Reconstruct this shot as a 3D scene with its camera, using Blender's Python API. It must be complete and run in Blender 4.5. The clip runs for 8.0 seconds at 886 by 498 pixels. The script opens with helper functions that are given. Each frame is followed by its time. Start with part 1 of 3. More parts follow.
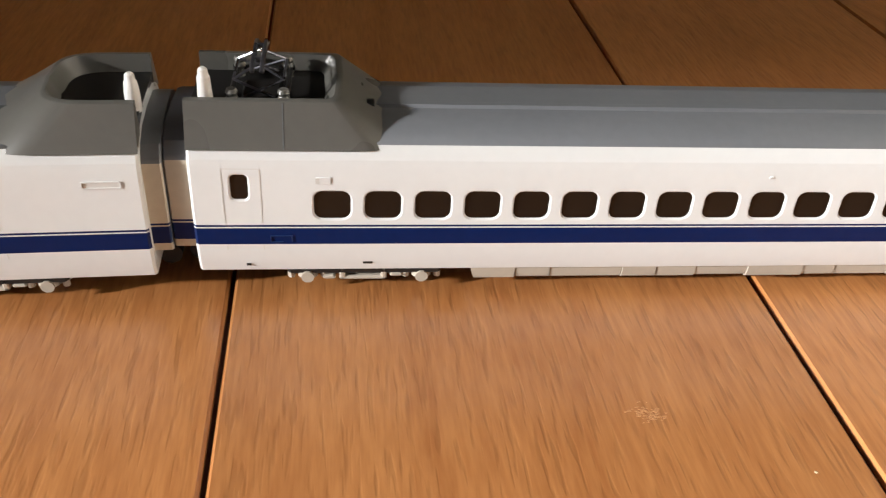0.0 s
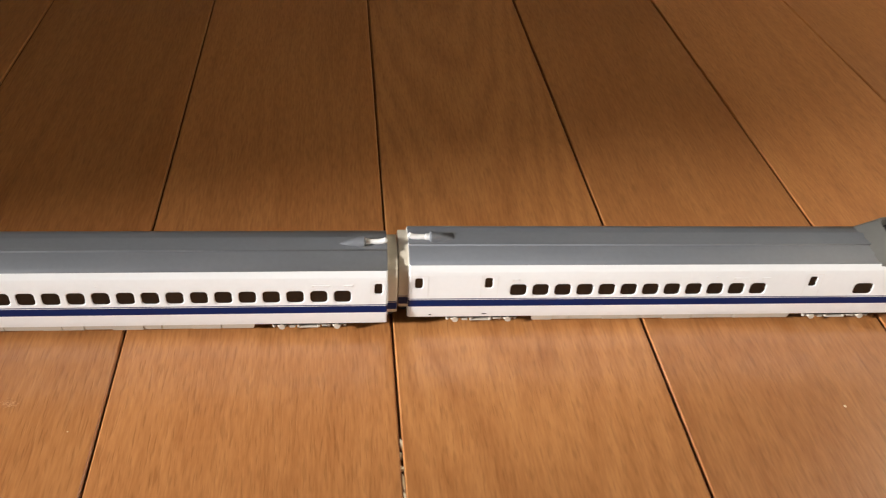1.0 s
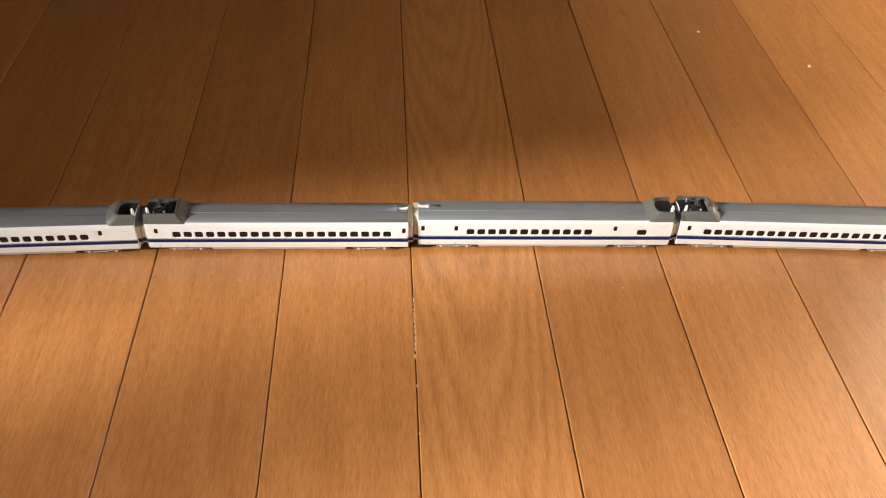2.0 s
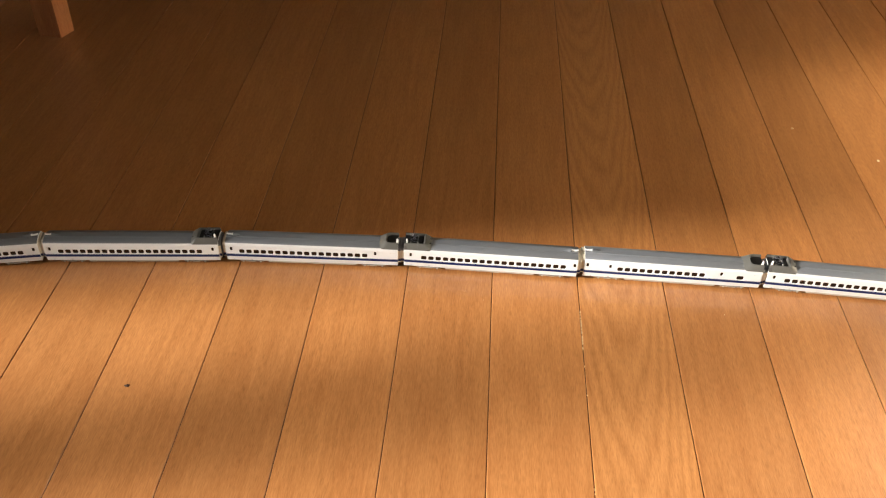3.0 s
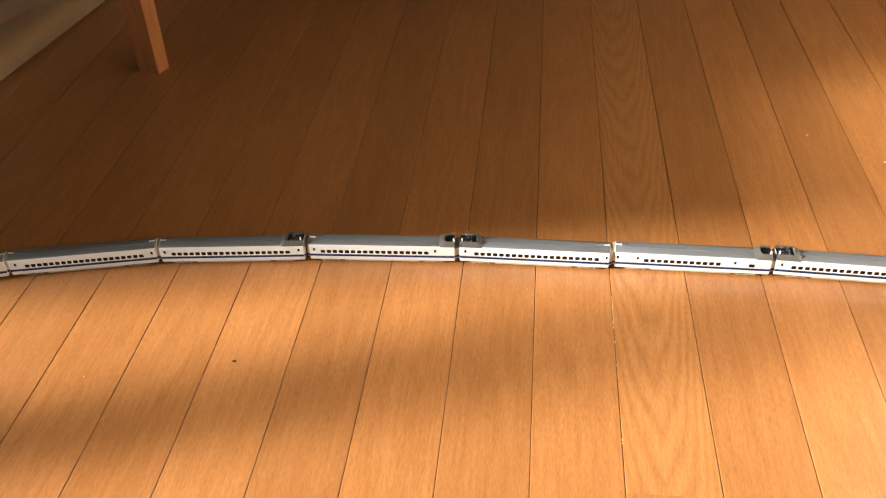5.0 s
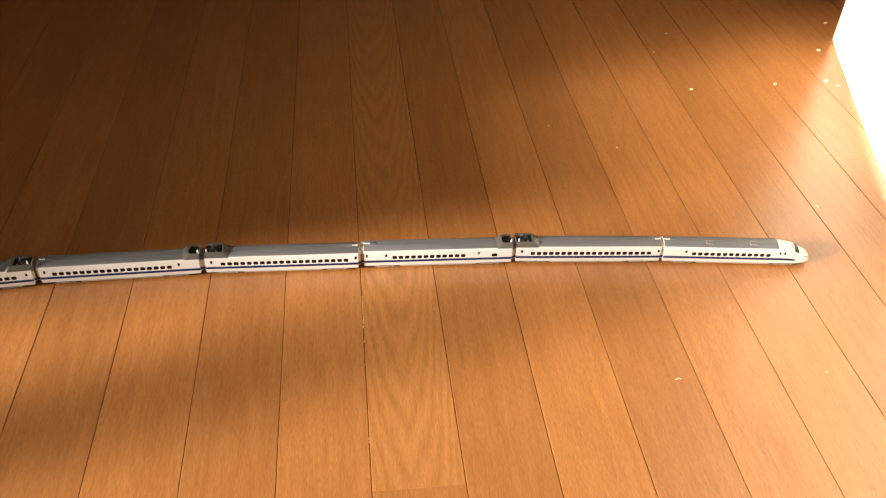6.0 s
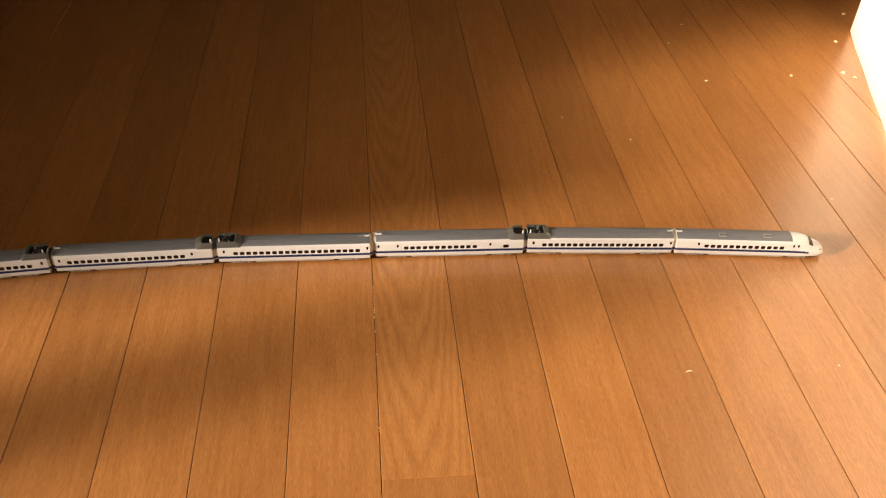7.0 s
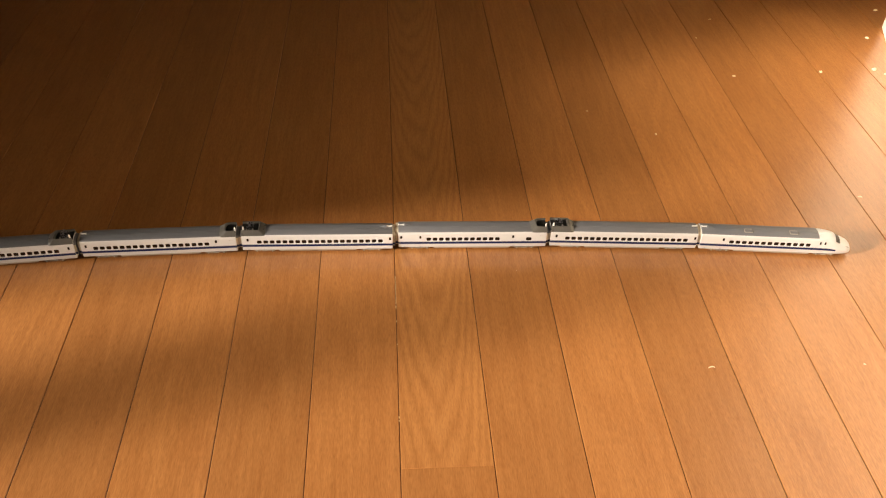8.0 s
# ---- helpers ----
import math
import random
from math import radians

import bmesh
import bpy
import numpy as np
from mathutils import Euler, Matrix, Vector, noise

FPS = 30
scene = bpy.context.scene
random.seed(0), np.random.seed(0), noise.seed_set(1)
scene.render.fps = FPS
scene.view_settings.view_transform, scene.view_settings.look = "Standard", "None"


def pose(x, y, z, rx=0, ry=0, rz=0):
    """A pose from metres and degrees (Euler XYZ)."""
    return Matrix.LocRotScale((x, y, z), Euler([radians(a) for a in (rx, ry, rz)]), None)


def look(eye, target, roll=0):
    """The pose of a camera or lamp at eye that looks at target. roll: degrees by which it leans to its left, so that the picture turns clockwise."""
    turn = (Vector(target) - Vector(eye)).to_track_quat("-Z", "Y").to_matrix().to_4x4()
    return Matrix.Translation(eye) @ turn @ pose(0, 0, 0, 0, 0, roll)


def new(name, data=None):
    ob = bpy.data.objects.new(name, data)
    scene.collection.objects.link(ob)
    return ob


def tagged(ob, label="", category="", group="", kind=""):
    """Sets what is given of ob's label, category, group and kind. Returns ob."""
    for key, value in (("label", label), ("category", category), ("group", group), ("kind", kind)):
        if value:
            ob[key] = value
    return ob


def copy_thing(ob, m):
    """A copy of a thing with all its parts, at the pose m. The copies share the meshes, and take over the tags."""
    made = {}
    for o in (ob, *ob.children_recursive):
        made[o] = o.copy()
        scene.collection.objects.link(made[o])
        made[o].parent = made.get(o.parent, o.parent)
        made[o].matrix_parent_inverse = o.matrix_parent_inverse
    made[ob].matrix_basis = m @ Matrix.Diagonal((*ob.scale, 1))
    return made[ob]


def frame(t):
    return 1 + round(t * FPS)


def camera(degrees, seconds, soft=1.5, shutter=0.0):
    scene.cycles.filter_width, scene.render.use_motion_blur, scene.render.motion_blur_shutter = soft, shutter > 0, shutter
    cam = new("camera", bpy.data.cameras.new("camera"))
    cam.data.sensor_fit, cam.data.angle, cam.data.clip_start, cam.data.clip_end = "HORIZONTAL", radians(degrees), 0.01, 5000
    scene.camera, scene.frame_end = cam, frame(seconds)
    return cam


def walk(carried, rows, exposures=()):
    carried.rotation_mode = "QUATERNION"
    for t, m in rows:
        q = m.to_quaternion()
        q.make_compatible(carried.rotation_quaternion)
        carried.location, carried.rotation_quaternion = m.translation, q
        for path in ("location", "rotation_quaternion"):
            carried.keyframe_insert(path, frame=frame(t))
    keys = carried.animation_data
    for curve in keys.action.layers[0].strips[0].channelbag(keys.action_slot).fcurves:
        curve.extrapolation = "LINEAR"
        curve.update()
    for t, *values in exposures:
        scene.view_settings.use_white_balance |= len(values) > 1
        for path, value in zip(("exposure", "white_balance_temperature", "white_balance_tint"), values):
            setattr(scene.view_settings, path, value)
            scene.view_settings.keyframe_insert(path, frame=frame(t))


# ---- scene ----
cam = camera(54.8, 8.0, soft=1.15, shutter=0.05)
# t, x, y, z, yaw, pitch, roll
PATH = [
    (0.0, -0.1368, -0.0910, 0.0749, -8.67, -35.61, 4.19),
    (0.2, -0.1217, -0.0952, 0.0748, -9.51, -36.42, 4.37),
    (0.4, -0.0970, -0.1007, 0.0824, -8.48, -36.78, 3.73),
    (0.5, -0.0814, -0.1036, 0.0871, -8.48, -36.75, 3.83),
    (0.6, -0.0649, -0.1109, 0.0975, -8.62, -36.96, 4.06),
    (0.8, -0.0436, -0.1432, 0.1393, -9.34, -38.64, 4.88),
    (1.0, -0.0132, -0.1783, 0.1747, -8.35, -38.58, 4.32),
    (1.2, 0.0112, -0.2113, 0.1930, -8.29, -38.94, 4.30),
    (2.3, -0.0356, -0.4404, 0.4124, -2.43, -42.96, 2.16),
    (2.5, -0.0537, -0.4743, 0.4424, -0.66, -42.45, 2.33),
    (3.0, -0.0918, -0.5691, 0.5109, 2.87, -40.29, 1.27),
    (3.5, -0.1027, -0.6175, 0.5489, 7.87, -40.65, -3.16),
    (4.0, -0.1219, -0.6638, 0.5784, 13.26, -39.57, -6.32),
    (4.2, -0.1255, -0.6734, 0.5793, 15.45, -39.07, -6.79),
    (5.3, -0.0560, -0.6812, 0.5809, 2.54, -39.25, -0.90),
    (5.5, -0.0424, -0.6731, 0.5818, -1.02, -39.49, 0.21),
    (6.0, -0.0085, -0.6742, 0.5784, -7.91, -39.15, 2.65),
    (6.5, 0.0007, -0.6785, 0.5760, -8.62, -39.22, 2.59),
    (7.0, -0.0047, -0.6763, 0.5782, -6.61, -39.72, 2.13),
    (7.5, -0.0041, -0.6776, 0.5764, -5.68, -39.76, 1.87),
    (8.0, -0.0053, -0.6789, 0.5748, -4.70, -40.06, 1.80),
]
def eye_pose(x, y, z, yaw, pitch, roll):
    turn = Matrix.Rotation(radians(yaw), 4, "Z") @ Matrix.Rotation(radians(90 + pitch), 4, "X") @ Matrix.Rotation(radians(roll), 4, "Z")
    return Matrix.Translation((x, y, z)) @ turn
EXPOSURES = [(0.0, 1.36, 5900, 10), (0.6, 1.26, 5900, 11), (1.2, 1.22, 5950, 11), (2.5, 1.68, 6250, 9), (3.0, 1.74, 6200, 9), (3.5, 2.05, 6300, 9), (4.2, 2.02, 6400, 9), (5.5, 2.05, 6350, 10), (6.0, 1.45, 7000, 14), (6.5, 1.02, 7600, 17), (8.0, 1.13, 7350, 16)]
walk(cam, [(r[0], eye_pose(*r[1:])) for r in PATH], EXPOSURES)

# ---------------------------------------------------------------- light
SUN_AZ, SUN_EL = 16.0, 17.0        # the way the sunlight runs, from -x to +x
world = bpy.data.worlds.new("sky_world")
scene.world = world
world.use_nodes = True
wn = world.node_tree.nodes
sky = wn.new("ShaderNodeTexSky")
sky.sky_type, sky.sun_disc = "NISHITA", False
sky.sun_elevation, sky.sun_rotation = radians(SUN_EL), radians(-90 - SUN_AZ)
wn["Background"].inputs["Strength"].default_value = 0.018
world.node_tree.links.new(sky.outputs[0], wn["Background"].inputs["Color"])

sun = bpy.data.lights.new("sun", "SUN")
sun.energy, sun.angle, sun.color = 5.0, radians(3.8), (1.0, 0.93, 0.83)
el, az = radians(SUN_EL), radians(SUN_AZ)
way = Vector((math.cos(el) * math.cos(az), math.cos(el) * math.sin(az), -math.sin(el)))
new("sun", sun).matrix_world = look((0, 0, 3), Vector((0, 0, 3)) + way)

def area_light(name, place, target, w, h, watts, colour):
    lamp = bpy.data.lights.new(name, "AREA")
    lamp.shape, lamp.size, lamp.size_y, lamp.energy, lamp.color = "RECTANGLE", w, h, watts, colour
    new(name, lamp).matrix_world = look(place, target)

WX0, WX1, WY0, WY1, CEIL = -1.95, 1.15, -2.0, 1.9, 2.4
area_light("sky_left", (WX0 - 0.02, -1.06, 0.50), (1, -1.06, 0.50), 1.22, 0.85, 0.15, (0.92, 0.96, 1.0))
# added warm fill lamp that makes the curtain and nearby boards glow
area_light("curtain_fill", (WX1 + 0.02, 0.27, 0.26), (0, 0.27, 0.26), 0.44, 0.42, 6.5, (1.0, 0.94, 0.84))

# added fill lamp behind the camera to brighten the near car sides
area_light("front_fill", (-0.25, WY0 - 0.02, 0.32), (-0.25, 1, 0.32), 1.9, 0.42, 0.13, (0.86, 0.92, 1.0))

# ---------------------------------------------------------------- materials
def material(name):
    m = bpy.data.materials.new(name)
    m.use_nodes = True
    return m, m.node_tree.nodes, m.node_tree.links, m.node_tree.nodes["Principled BSDF"]

def plain(name, colour, rough=0.5, metal=0.0, vary=0.06, scale=900.0, bump=0.0, coat=0.0):
    """A surface with fine mottling and slight unevenness of gloss."""
    m, n, l, b = material(name)
    b.inputs["Roughness"].default_value, b.inputs["Metallic"].default_value = rough, metal
    b.inputs["Coat Weight"].default_value = coat
    co = n.new("ShaderNodeTexCoord")
    fine, wide = n.new("ShaderNodeTexNoise"), n.new("ShaderNodeTexNoise")
    fine.inputs["Scale"].default_value, wide.inputs["Scale"].default_value = scale, scale / 14
    fine.inputs["Detail"].default_value = 4
    add = n.new("ShaderNodeMath"); add.operation = "ADD"
    ramp = n.new("ShaderNodeMapRange")
    ramp.inputs["From Min"].default_value, ramp.inputs["From Max"].default_value = 0.6, 1.4
    ramp.inputs["To Min"].default_value, ramp.inputs["To Max"].default_value = 1 - vary, 1 + vary
    mul = n.new("ShaderNodeVectorMath"); mul.operation = "SCALE"
    mul.inputs[0].default_value = colour[:3]
    for tex in (fine, wide):
        l.new(co.outputs["Object"], tex.inputs["Vector"])
    l.new(fine.outputs[0], add.inputs[0]); l.new(wide.outputs[0], add.inputs[1])
    l.new(add.outputs[0], ramp.inputs["Value"]); l.new(ramp.outputs[0], mul.inputs["Scale"])
    l.new(mul.outputs[0], b.inputs["Base Color"])
    rr = n.new("ShaderNodeMapRange")
    rr.inputs["To Min"].default_value, rr.inputs["To Max"].default_value = max(0.02, rough - 0.08), rough + 0.08
    l.new(wide.outputs[0], rr.inputs["Value"]); l.new(rr.outputs[0], b.inputs["Roughness"])
    if bump:
        bp = n.new("ShaderNodeBump")
        bp.inputs["Strength"].default_value, bp.inputs["Distance"].default_value = bump, 0.0002
        l.new(fine.outputs[0], bp.inputs["Height"]); l.new(bp.outputs[0], b.inputs["Normal"])
    return m

def wood(name, dark, light, coat, rough, grain=1.0, along="Y", tint=0.10, arches=False):
    """Lacquered wood: figure, streaks and short dark pores running along one axis."""
    m, n, l, b = material(name)
    co, info = n.new("ShaderNodeTexCoord"), n.new("ShaderNodeObjectInfo")
    off = n.new("ShaderNodeVectorMath"); off.operation = "SCALE"
    off.inputs[0].default_value = (7.3, 31.7, 3.1)
    l.new(info.outputs["Random"], off.inputs["Scale"])
    pos = n.new("ShaderNodeVectorMath"); pos.operation = "ADD"
    l.new(co.outputs["Object"], pos.inputs[0]); l.new(off.outputs[0], pos.inputs[1])
    def stretched(across, length, detail=3.0, rough_=0.55, distort=0.0):
        mp = n.new("ShaderNodeMapping")
        mp.inputs["Scale"].default_value = {"Y": (across, length, across), "Z": (across, across, length), "X": (length, across, across)}[along]
        tex = n.new("ShaderNodeTexNoise")
        tex.inputs["Scale"].default_value, tex.inputs["Detail"].default_value = 1.0, detail
        tex.inputs["Roughness"].default_value, tex.inputs["Distortion"].default_value = rough_, distort
        l.new(pos.outputs[0], mp.inputs["Vector"]); l.new(mp.outputs[0], tex.inputs["Vector"])
        return tex.outputs[0]
    def math(op, a, c=None, v=0.0):
        k = n.new("ShaderNodeMath"); k.operation = op
        l.new(a, k.inputs[0])
        if c is not None: l.new(c, k.inputs[1])
        else: k.inputs[1].default_value = v
        return k.outputs[0]
    def span(a, f0, f1, t0, t1):
        k = n.new("ShaderNodeMapRange")
        for key, v in zip(("From Min", "From Max", "To Min", "To Max"), (f0, f1, t0, t1)):
            k.inputs[key].default_value = v
        l.new(a, k.inputs["Value"])
        return k.outputs[0]
    rings = math("PINGPONG", math("MULTIPLY", stretched(16, 2.2, 2.0, 0.45), v=16.0), v=1.0)
    if arches:
        # nested arches, as in a board sawn near the heart of the log
        xyz = n.new("ShaderNodeSeparateXYZ"); l.new(co.outputs["Object"], xyz.inputs[0])
        bow = math("POWER", math("ABSOLUTE", math("DIVIDE", math("ADD", xyz.outputs["X"], v=0.004), v=0.020)), v=2.1)
        level = math("SUBTRACT", math("DIVIDE", xyz.outputs["Y"], v=0.031), math("MULTIPLY", bow, v=1.7))
        level = math("ADD", level, math("MULTIPLY", stretched(45, 9, 3.0, 0.5), v=3.2))
        rings = math("POWER", math("PINGPONG", level, v=1.0), v=0.7)
    streak = stretched(300, 20, 4.0)
    fibre = stretched(1500, 150, 2.0)
    pores = span(stretched(1300, 140, 1.0), 0.54, 0.68, 0.0, 1.0)
    wide = stretched(9, 3, 2.0)
    mix = math("ADD", math("MULTIPLY", rings, v=0.33 if arches else 0.13), math("MULTIPLY", span(streak, 0.3, 0.7, 0, 1), v=0.24))
    mix = math("ADD", mix, math("MULTIPLY", span(fibre, 0.3, 0.7, 0, 1), v=0.34))
    mix = math("ADD", mix, math("MULTIPLY", wide, v=0.14))
    ramp = n.new("ShaderNodeMix"); ramp.data_type = "RGBA"
    ramp.inputs["A"].default_value, ramp.inputs["B"].default_value = (*dark, 1), (*light, 1)
    l.new(span(mix, 0.10, 0.80, 0, 1), ramp.inputs["Factor"])
    pore = n.new("ShaderNodeMix"); pore.data_type = "RGBA"
    pore.inputs["B"].default_value = (*[c * 0.45 for c in dark], 1)
    l.new(math("MULTIPLY", pores, v=0.22 * grain), pore.inputs["Factor"])
    l.new(ramp.outputs["Result"], pore.inputs["A"])
    hsv = n.new("ShaderNodeHueSaturation")
    l.new(span(info.outputs["Random"], 0, 1, 1 - tint, 1 + tint), hsv.inputs["Value"])
    l.new(pore.outputs["Result"], hsv.inputs["Color"])
    l.new(hsv.outputs[0], b.inputs["Base Color"])
    l.new(span(wide, 0.3, 0.7, rough - 0.05, rough + 0.07), b.inputs["Roughness"])
    b.inputs["Coat Weight"].default_value, b.inputs["Coat Roughness"].default_value = coat, 0.27
    bp = n.new("ShaderNodeBump")
    bp.inputs["Strength"].default_value, bp.inputs["Distance"].default_value = 0.25, 0.0001
    l.new(math("SUBTRACT", streak, pores), bp.inputs["Height"])
    l.new(bp.outputs[0], b.inputs["Normal"])
    return m

def cloth(name, colour, thread=900.0, through_light=0.0, vary=0.1):
    m = plain(name, colour, 0.9, 0, vary, thread, 0.5)
    n, l, b = m.node_tree.nodes, m.node_tree.links, m.node_tree.nodes["Principled BSDF"]
    b.inputs["Sheen Weight"].default_value = 0.2
    if through_light:
        tr = n.new("ShaderNodeBsdfTranslucent"); tr.inputs["Color"].default_value = (*colour, 1)
        mx = n.new("ShaderNodeMixShader"); mx.inputs[0].default_value = through_light
        l.new(b.outputs[0], mx.inputs[1]); l.new(tr.outputs[0], mx.inputs[2])
        l.new(mx.outputs[0], n["Material Output"].inputs["Surface"])
    return m

WHITE = plain("white_gloss_plastic", (0.765, 0.772, 0.768), 0.34, 0, 0.02, 700, 0.04)
BLUE = plain("navy_blue_paint", (0.002, 0.014, 0.085), 0.34, 0, 0.10, 900)
BLUE.node_tree.nodes["Principled BSDF"].inputs["Specular IOR Level"].default_value = 0.2
ROOF = plain("slate_grey_plastic", (0.165, 0.172, 0.185), 0.38, 0, 0.06, 800, 0.06)
COVER = plain("dark_grey_plastic", (0.125, 0.121, 0.108), 0.30, 0, 0.06, 800, 0.05)
GLASS = plain("smoked_window_plastic", (0.010, 0.008, 0.0065), 0.14, 0, 0.25, 500)
GREY = plain("light_grey_plastic", (0.46, 0.41, 0.34), 0.45, 0, 0.06, 900, 0.1)
DARK = plain("black_plastic", (0.012, 0.011, 0.010), 0.5)
STEEL = plain("bright_metal", (0.62, 0.60, 0.57), 0.28, 1.0, 0.08, 1500)
PANTO = plain("grey_metal", (0.24, 0.24, 0.27), 0.28, 0.9, 0.1, 1500)
CERAMIC = plain("white_ceramic_plastic", (0.83, 0.82, 0.79), 0.35)
CREAM = plain("cream_plastic", (0.60, 0.53, 0.41), 0.5)
MARK = plain("pale_blue_print", (0.012, 0.038, 0.14), 0.4)
LINE = plain("pressed_line_grey", (0.70, 0.69, 0.66), 0.5)
FLOOR_WOOD = wood("lacquered_oak_floor", (0.33, 0.120, 0.032), (0.54, 0.241, 0.076), 1.0, 0.36, tint=0.08)
FIGURED_WOOD = wood("lacquered_oak_arched_figure", (0.33, 0.120, 0.032), (0.54, 0.241, 0.076), 1.0, 0.36, tint=0.03, arches=True)
GROOVE = plain("groove_dark_brown", (0.11, 0.031, 0.012), 0.8, 0, 0.2, 400)
LEG_WOOD = wood("varnished_table_wood", (0.28, 0.090, 0.028), (0.48, 0.200, 0.070), 0.4, 0.35, 0.6, "Z")
PLASTER = plain("brown_wall_board", (0.10, 0.065, 0.045), 0.85, 0, 0.05, 120, 0.3)
# ceiling is out of view; dark brown chosen to limit bounced light
CEILING = plain("ceiling_board", (0.13, 0.095, 0.065), 0.9, 0, 0.04, 60, 0.2)
FRAME = plain("bronze_window_frame", (0.16, 0.13, 0.10), 0.4, 0.6, 0.08, 300)
CURTAIN = cloth("white_lace_cloth", (0.88, 0.85, 0.77), 700, 0.55)
BROWN_CLOTH = cloth("brown_blocker_cloth", (0.10, 0.055, 0.030), 500)
# redder than the valance; part of its darkness is shade put into the colour
SHADED_COVER_CLOTH = cloth("brown_cotton_cover_shaded", (0.19, 0.100, 0.050), 500)
CREAM_CLOTH = cloth("cream_cotton_cover", (0.27, 0.160, 0.070), 500)
BLUE_CLOTH = cloth("grey_green_cloth", (0.060, 0.072, 0.066), 500)
RED_CLOTH = cloth("dark_red_brown_cloth", (0.09, 0.035, 0.022), 500)
CRUMB = plain("pale_crumb", (0.80, 0.66, 0.44), 0.8, 0, 0.15, 900, 0.5)
SPECK = plain("dark_speck", (0.06, 0.025, 0.012), 0.8)
SCUFF = plain("pale_scuff", (0.47, 0.235, 0.095), 0.7, 0, 0.3, 1500)

# ---------------------------------------------------------------- mesh helpers
class Build:
    """Collects vertices and faces, with a material for each face."""
    def __init__(self):
        self.v, self.f, self.m, self.mats = [], [], [], []
    def slot(self, mat):
        if mat not in self.mats:
            self.mats.append(mat)
        return self.mats.index(mat)
    def add(self, points):
        k = len(self.v)
        self.v += [tuple(p) for p in points]
        return list(range(k, k + len(points)))
    def face(self, ids, mat):
        self.f.append(list(ids)); self.m.append(self.slot(mat))
    def strip(self, a, b, mat, closed=False):
        n = len(a)
        for i in range(n if closed else n - 1):
            j = (i + 1) % n
            self.face((a[i], a[j], b[j], b[i]), mat)
    def box(self, x0, x1, y0, y1, z0, z1, mat, bevel=0.0):
        c = bevel
        rings = []
        for z, d in ((z0, c), (z0 + c, 0), (z1 - c, 0), (z1, c)) if c else ((z0, 0), (z1, 0)):
            if c:
                p = [(x0 + d + c, y0 + d), (x1 - d - c, y0 + d), (x1 - d, y0 + d + c), (x1 - d, y1 - d - c), (x1 - d - c, y1 - d), (x0 + d + c, y1 - d), (x0 + d, y1 - d - c), (x0 + d, y0 + d + c)]
            else:
                p = [(x0, y0), (x1, y0), (x1, y1), (x0, y1)]
            rings.append(self.add([(q[0], q[1], z) for q in p]))
        for a, b in zip(rings, rings[1:]):
            self.strip(a, b, mat, True)
        self.face(reversed(rings[0]), mat); self.face(rings[-1], mat)
    def tube(self, path, radii, mat, sides=8):
        """A round bar through the points of path."""
        path = [Vector(p) for p in path]
        rings = []
        for i, p in enumerate(path):
            d = (path[min(i + 1, len(path) - 1)] - path[max(i - 1, 0)]).normalized()
            s = d.cross(Vector((0, 0, 1)) if abs(d.z) < 0.9 else Vector((1, 0, 0))).normalized()
            u = d.cross(s)
            r = radii if not isinstance(radii, (list, tuple)) else radii[i]
            rings.append(self.add([p + (s * math.cos(a) + u * math.sin(a)) * r for a in (2 * math.pi * k / sides for k in range(sides))]))
        for a, b in zip(rings, rings[1:]):
            self.strip(a, b, mat, True)
        self.face(reversed(rings[0]), mat); self.face(rings[-1], mat)
    def mesh(self, name, smooth=40):
        me = bpy.data.meshes.new(name)
        me.from_pydata(self.v, [], self.f)
        for mat in self.mats:
            me.materials.append(mat)
        me.polygons.foreach_set("material_index", self.m)
        bm = bmesh.new(); bm.from_mesh(me)
        bmesh.ops.recalc_face_normals(bm, faces=bm.faces)
        bm.to_mesh(me); bm.free()
        me.polygons.foreach_set("use_smooth", [smooth > 0] * len(me.polygons))
        if smooth > 0:
            me.set_sharp_from_angle(angle=radians(smooth))
        return me

def part(name, build, parent=None, label="", smooth=40, at=None):
    """One mesh object from a Build (or a ready mesh), under its thing."""
    ob = new(name, build if isinstance(build, bpy.types.Mesh) else build.mesh(name, smooth))
    if parent is not None:
        ob.parent = parent
    if at is not None:
        ob.location = at
    return tagged(ob, label)

def rounded(x0, x1, z0, z1, r, n=4):
    pts = []
    for cx, cz, a0 in ((x1 - r, z1 - r, 0), (x0 + r, z1 - r, 90), (x0 + r, z0 + r, 180), (x1 - r, z0 + r, 270)):
        pts += [(cx + r * math.cos(radians(a0 + 90 * k / n)), cz + r * math.sin(radians(a0 + 90 * k / n))) for k in range(n + 1)]
    return pts

# ---------------------------------------------------------------- room
def slab(name, boxes, mat, label, category="wall"):
    b = Build()
    for q in boxes:
        b.box(*q, mat)
    return tagged(part(name, b, smooth=0), label, category, kind="structure")

T = 0.12
# the left wall has the sliding window that lets the sun in, the right wall an added low opening for the fill lamp
# behind the curtain
LW0, LW1, LTOP = -1.70, -0.21, 1.70
RW0, RW1, RTOP = 0.02, 0.52, 0.50
slab("wall_west", [(WX0 - T, WX0, WY0 - T, LW0, 0, CEIL), (WX0 - T, WX0, LW1, WY1 + T, 0, CEIL), (WX0 - T, WX0, LW0, LW1, LTOP, CEIL)], PLASTER, "brown board wall with a window opening")
slab("wall_east", [(WX1, WX1 + T, WY0 - T, RW0, 0, CEIL), (WX1, WX1 + T, RW1, WY1 + T, 0, CEIL), (WX1, WX1 + T, RW0, RW1, RTOP, CEIL)], PLASTER, "brown board wall with a window opening")
slab("wall_north", [(WX0, WX1, WY1, WY1 + T, 0, CEIL)], PLASTER, "plain brown board wall")
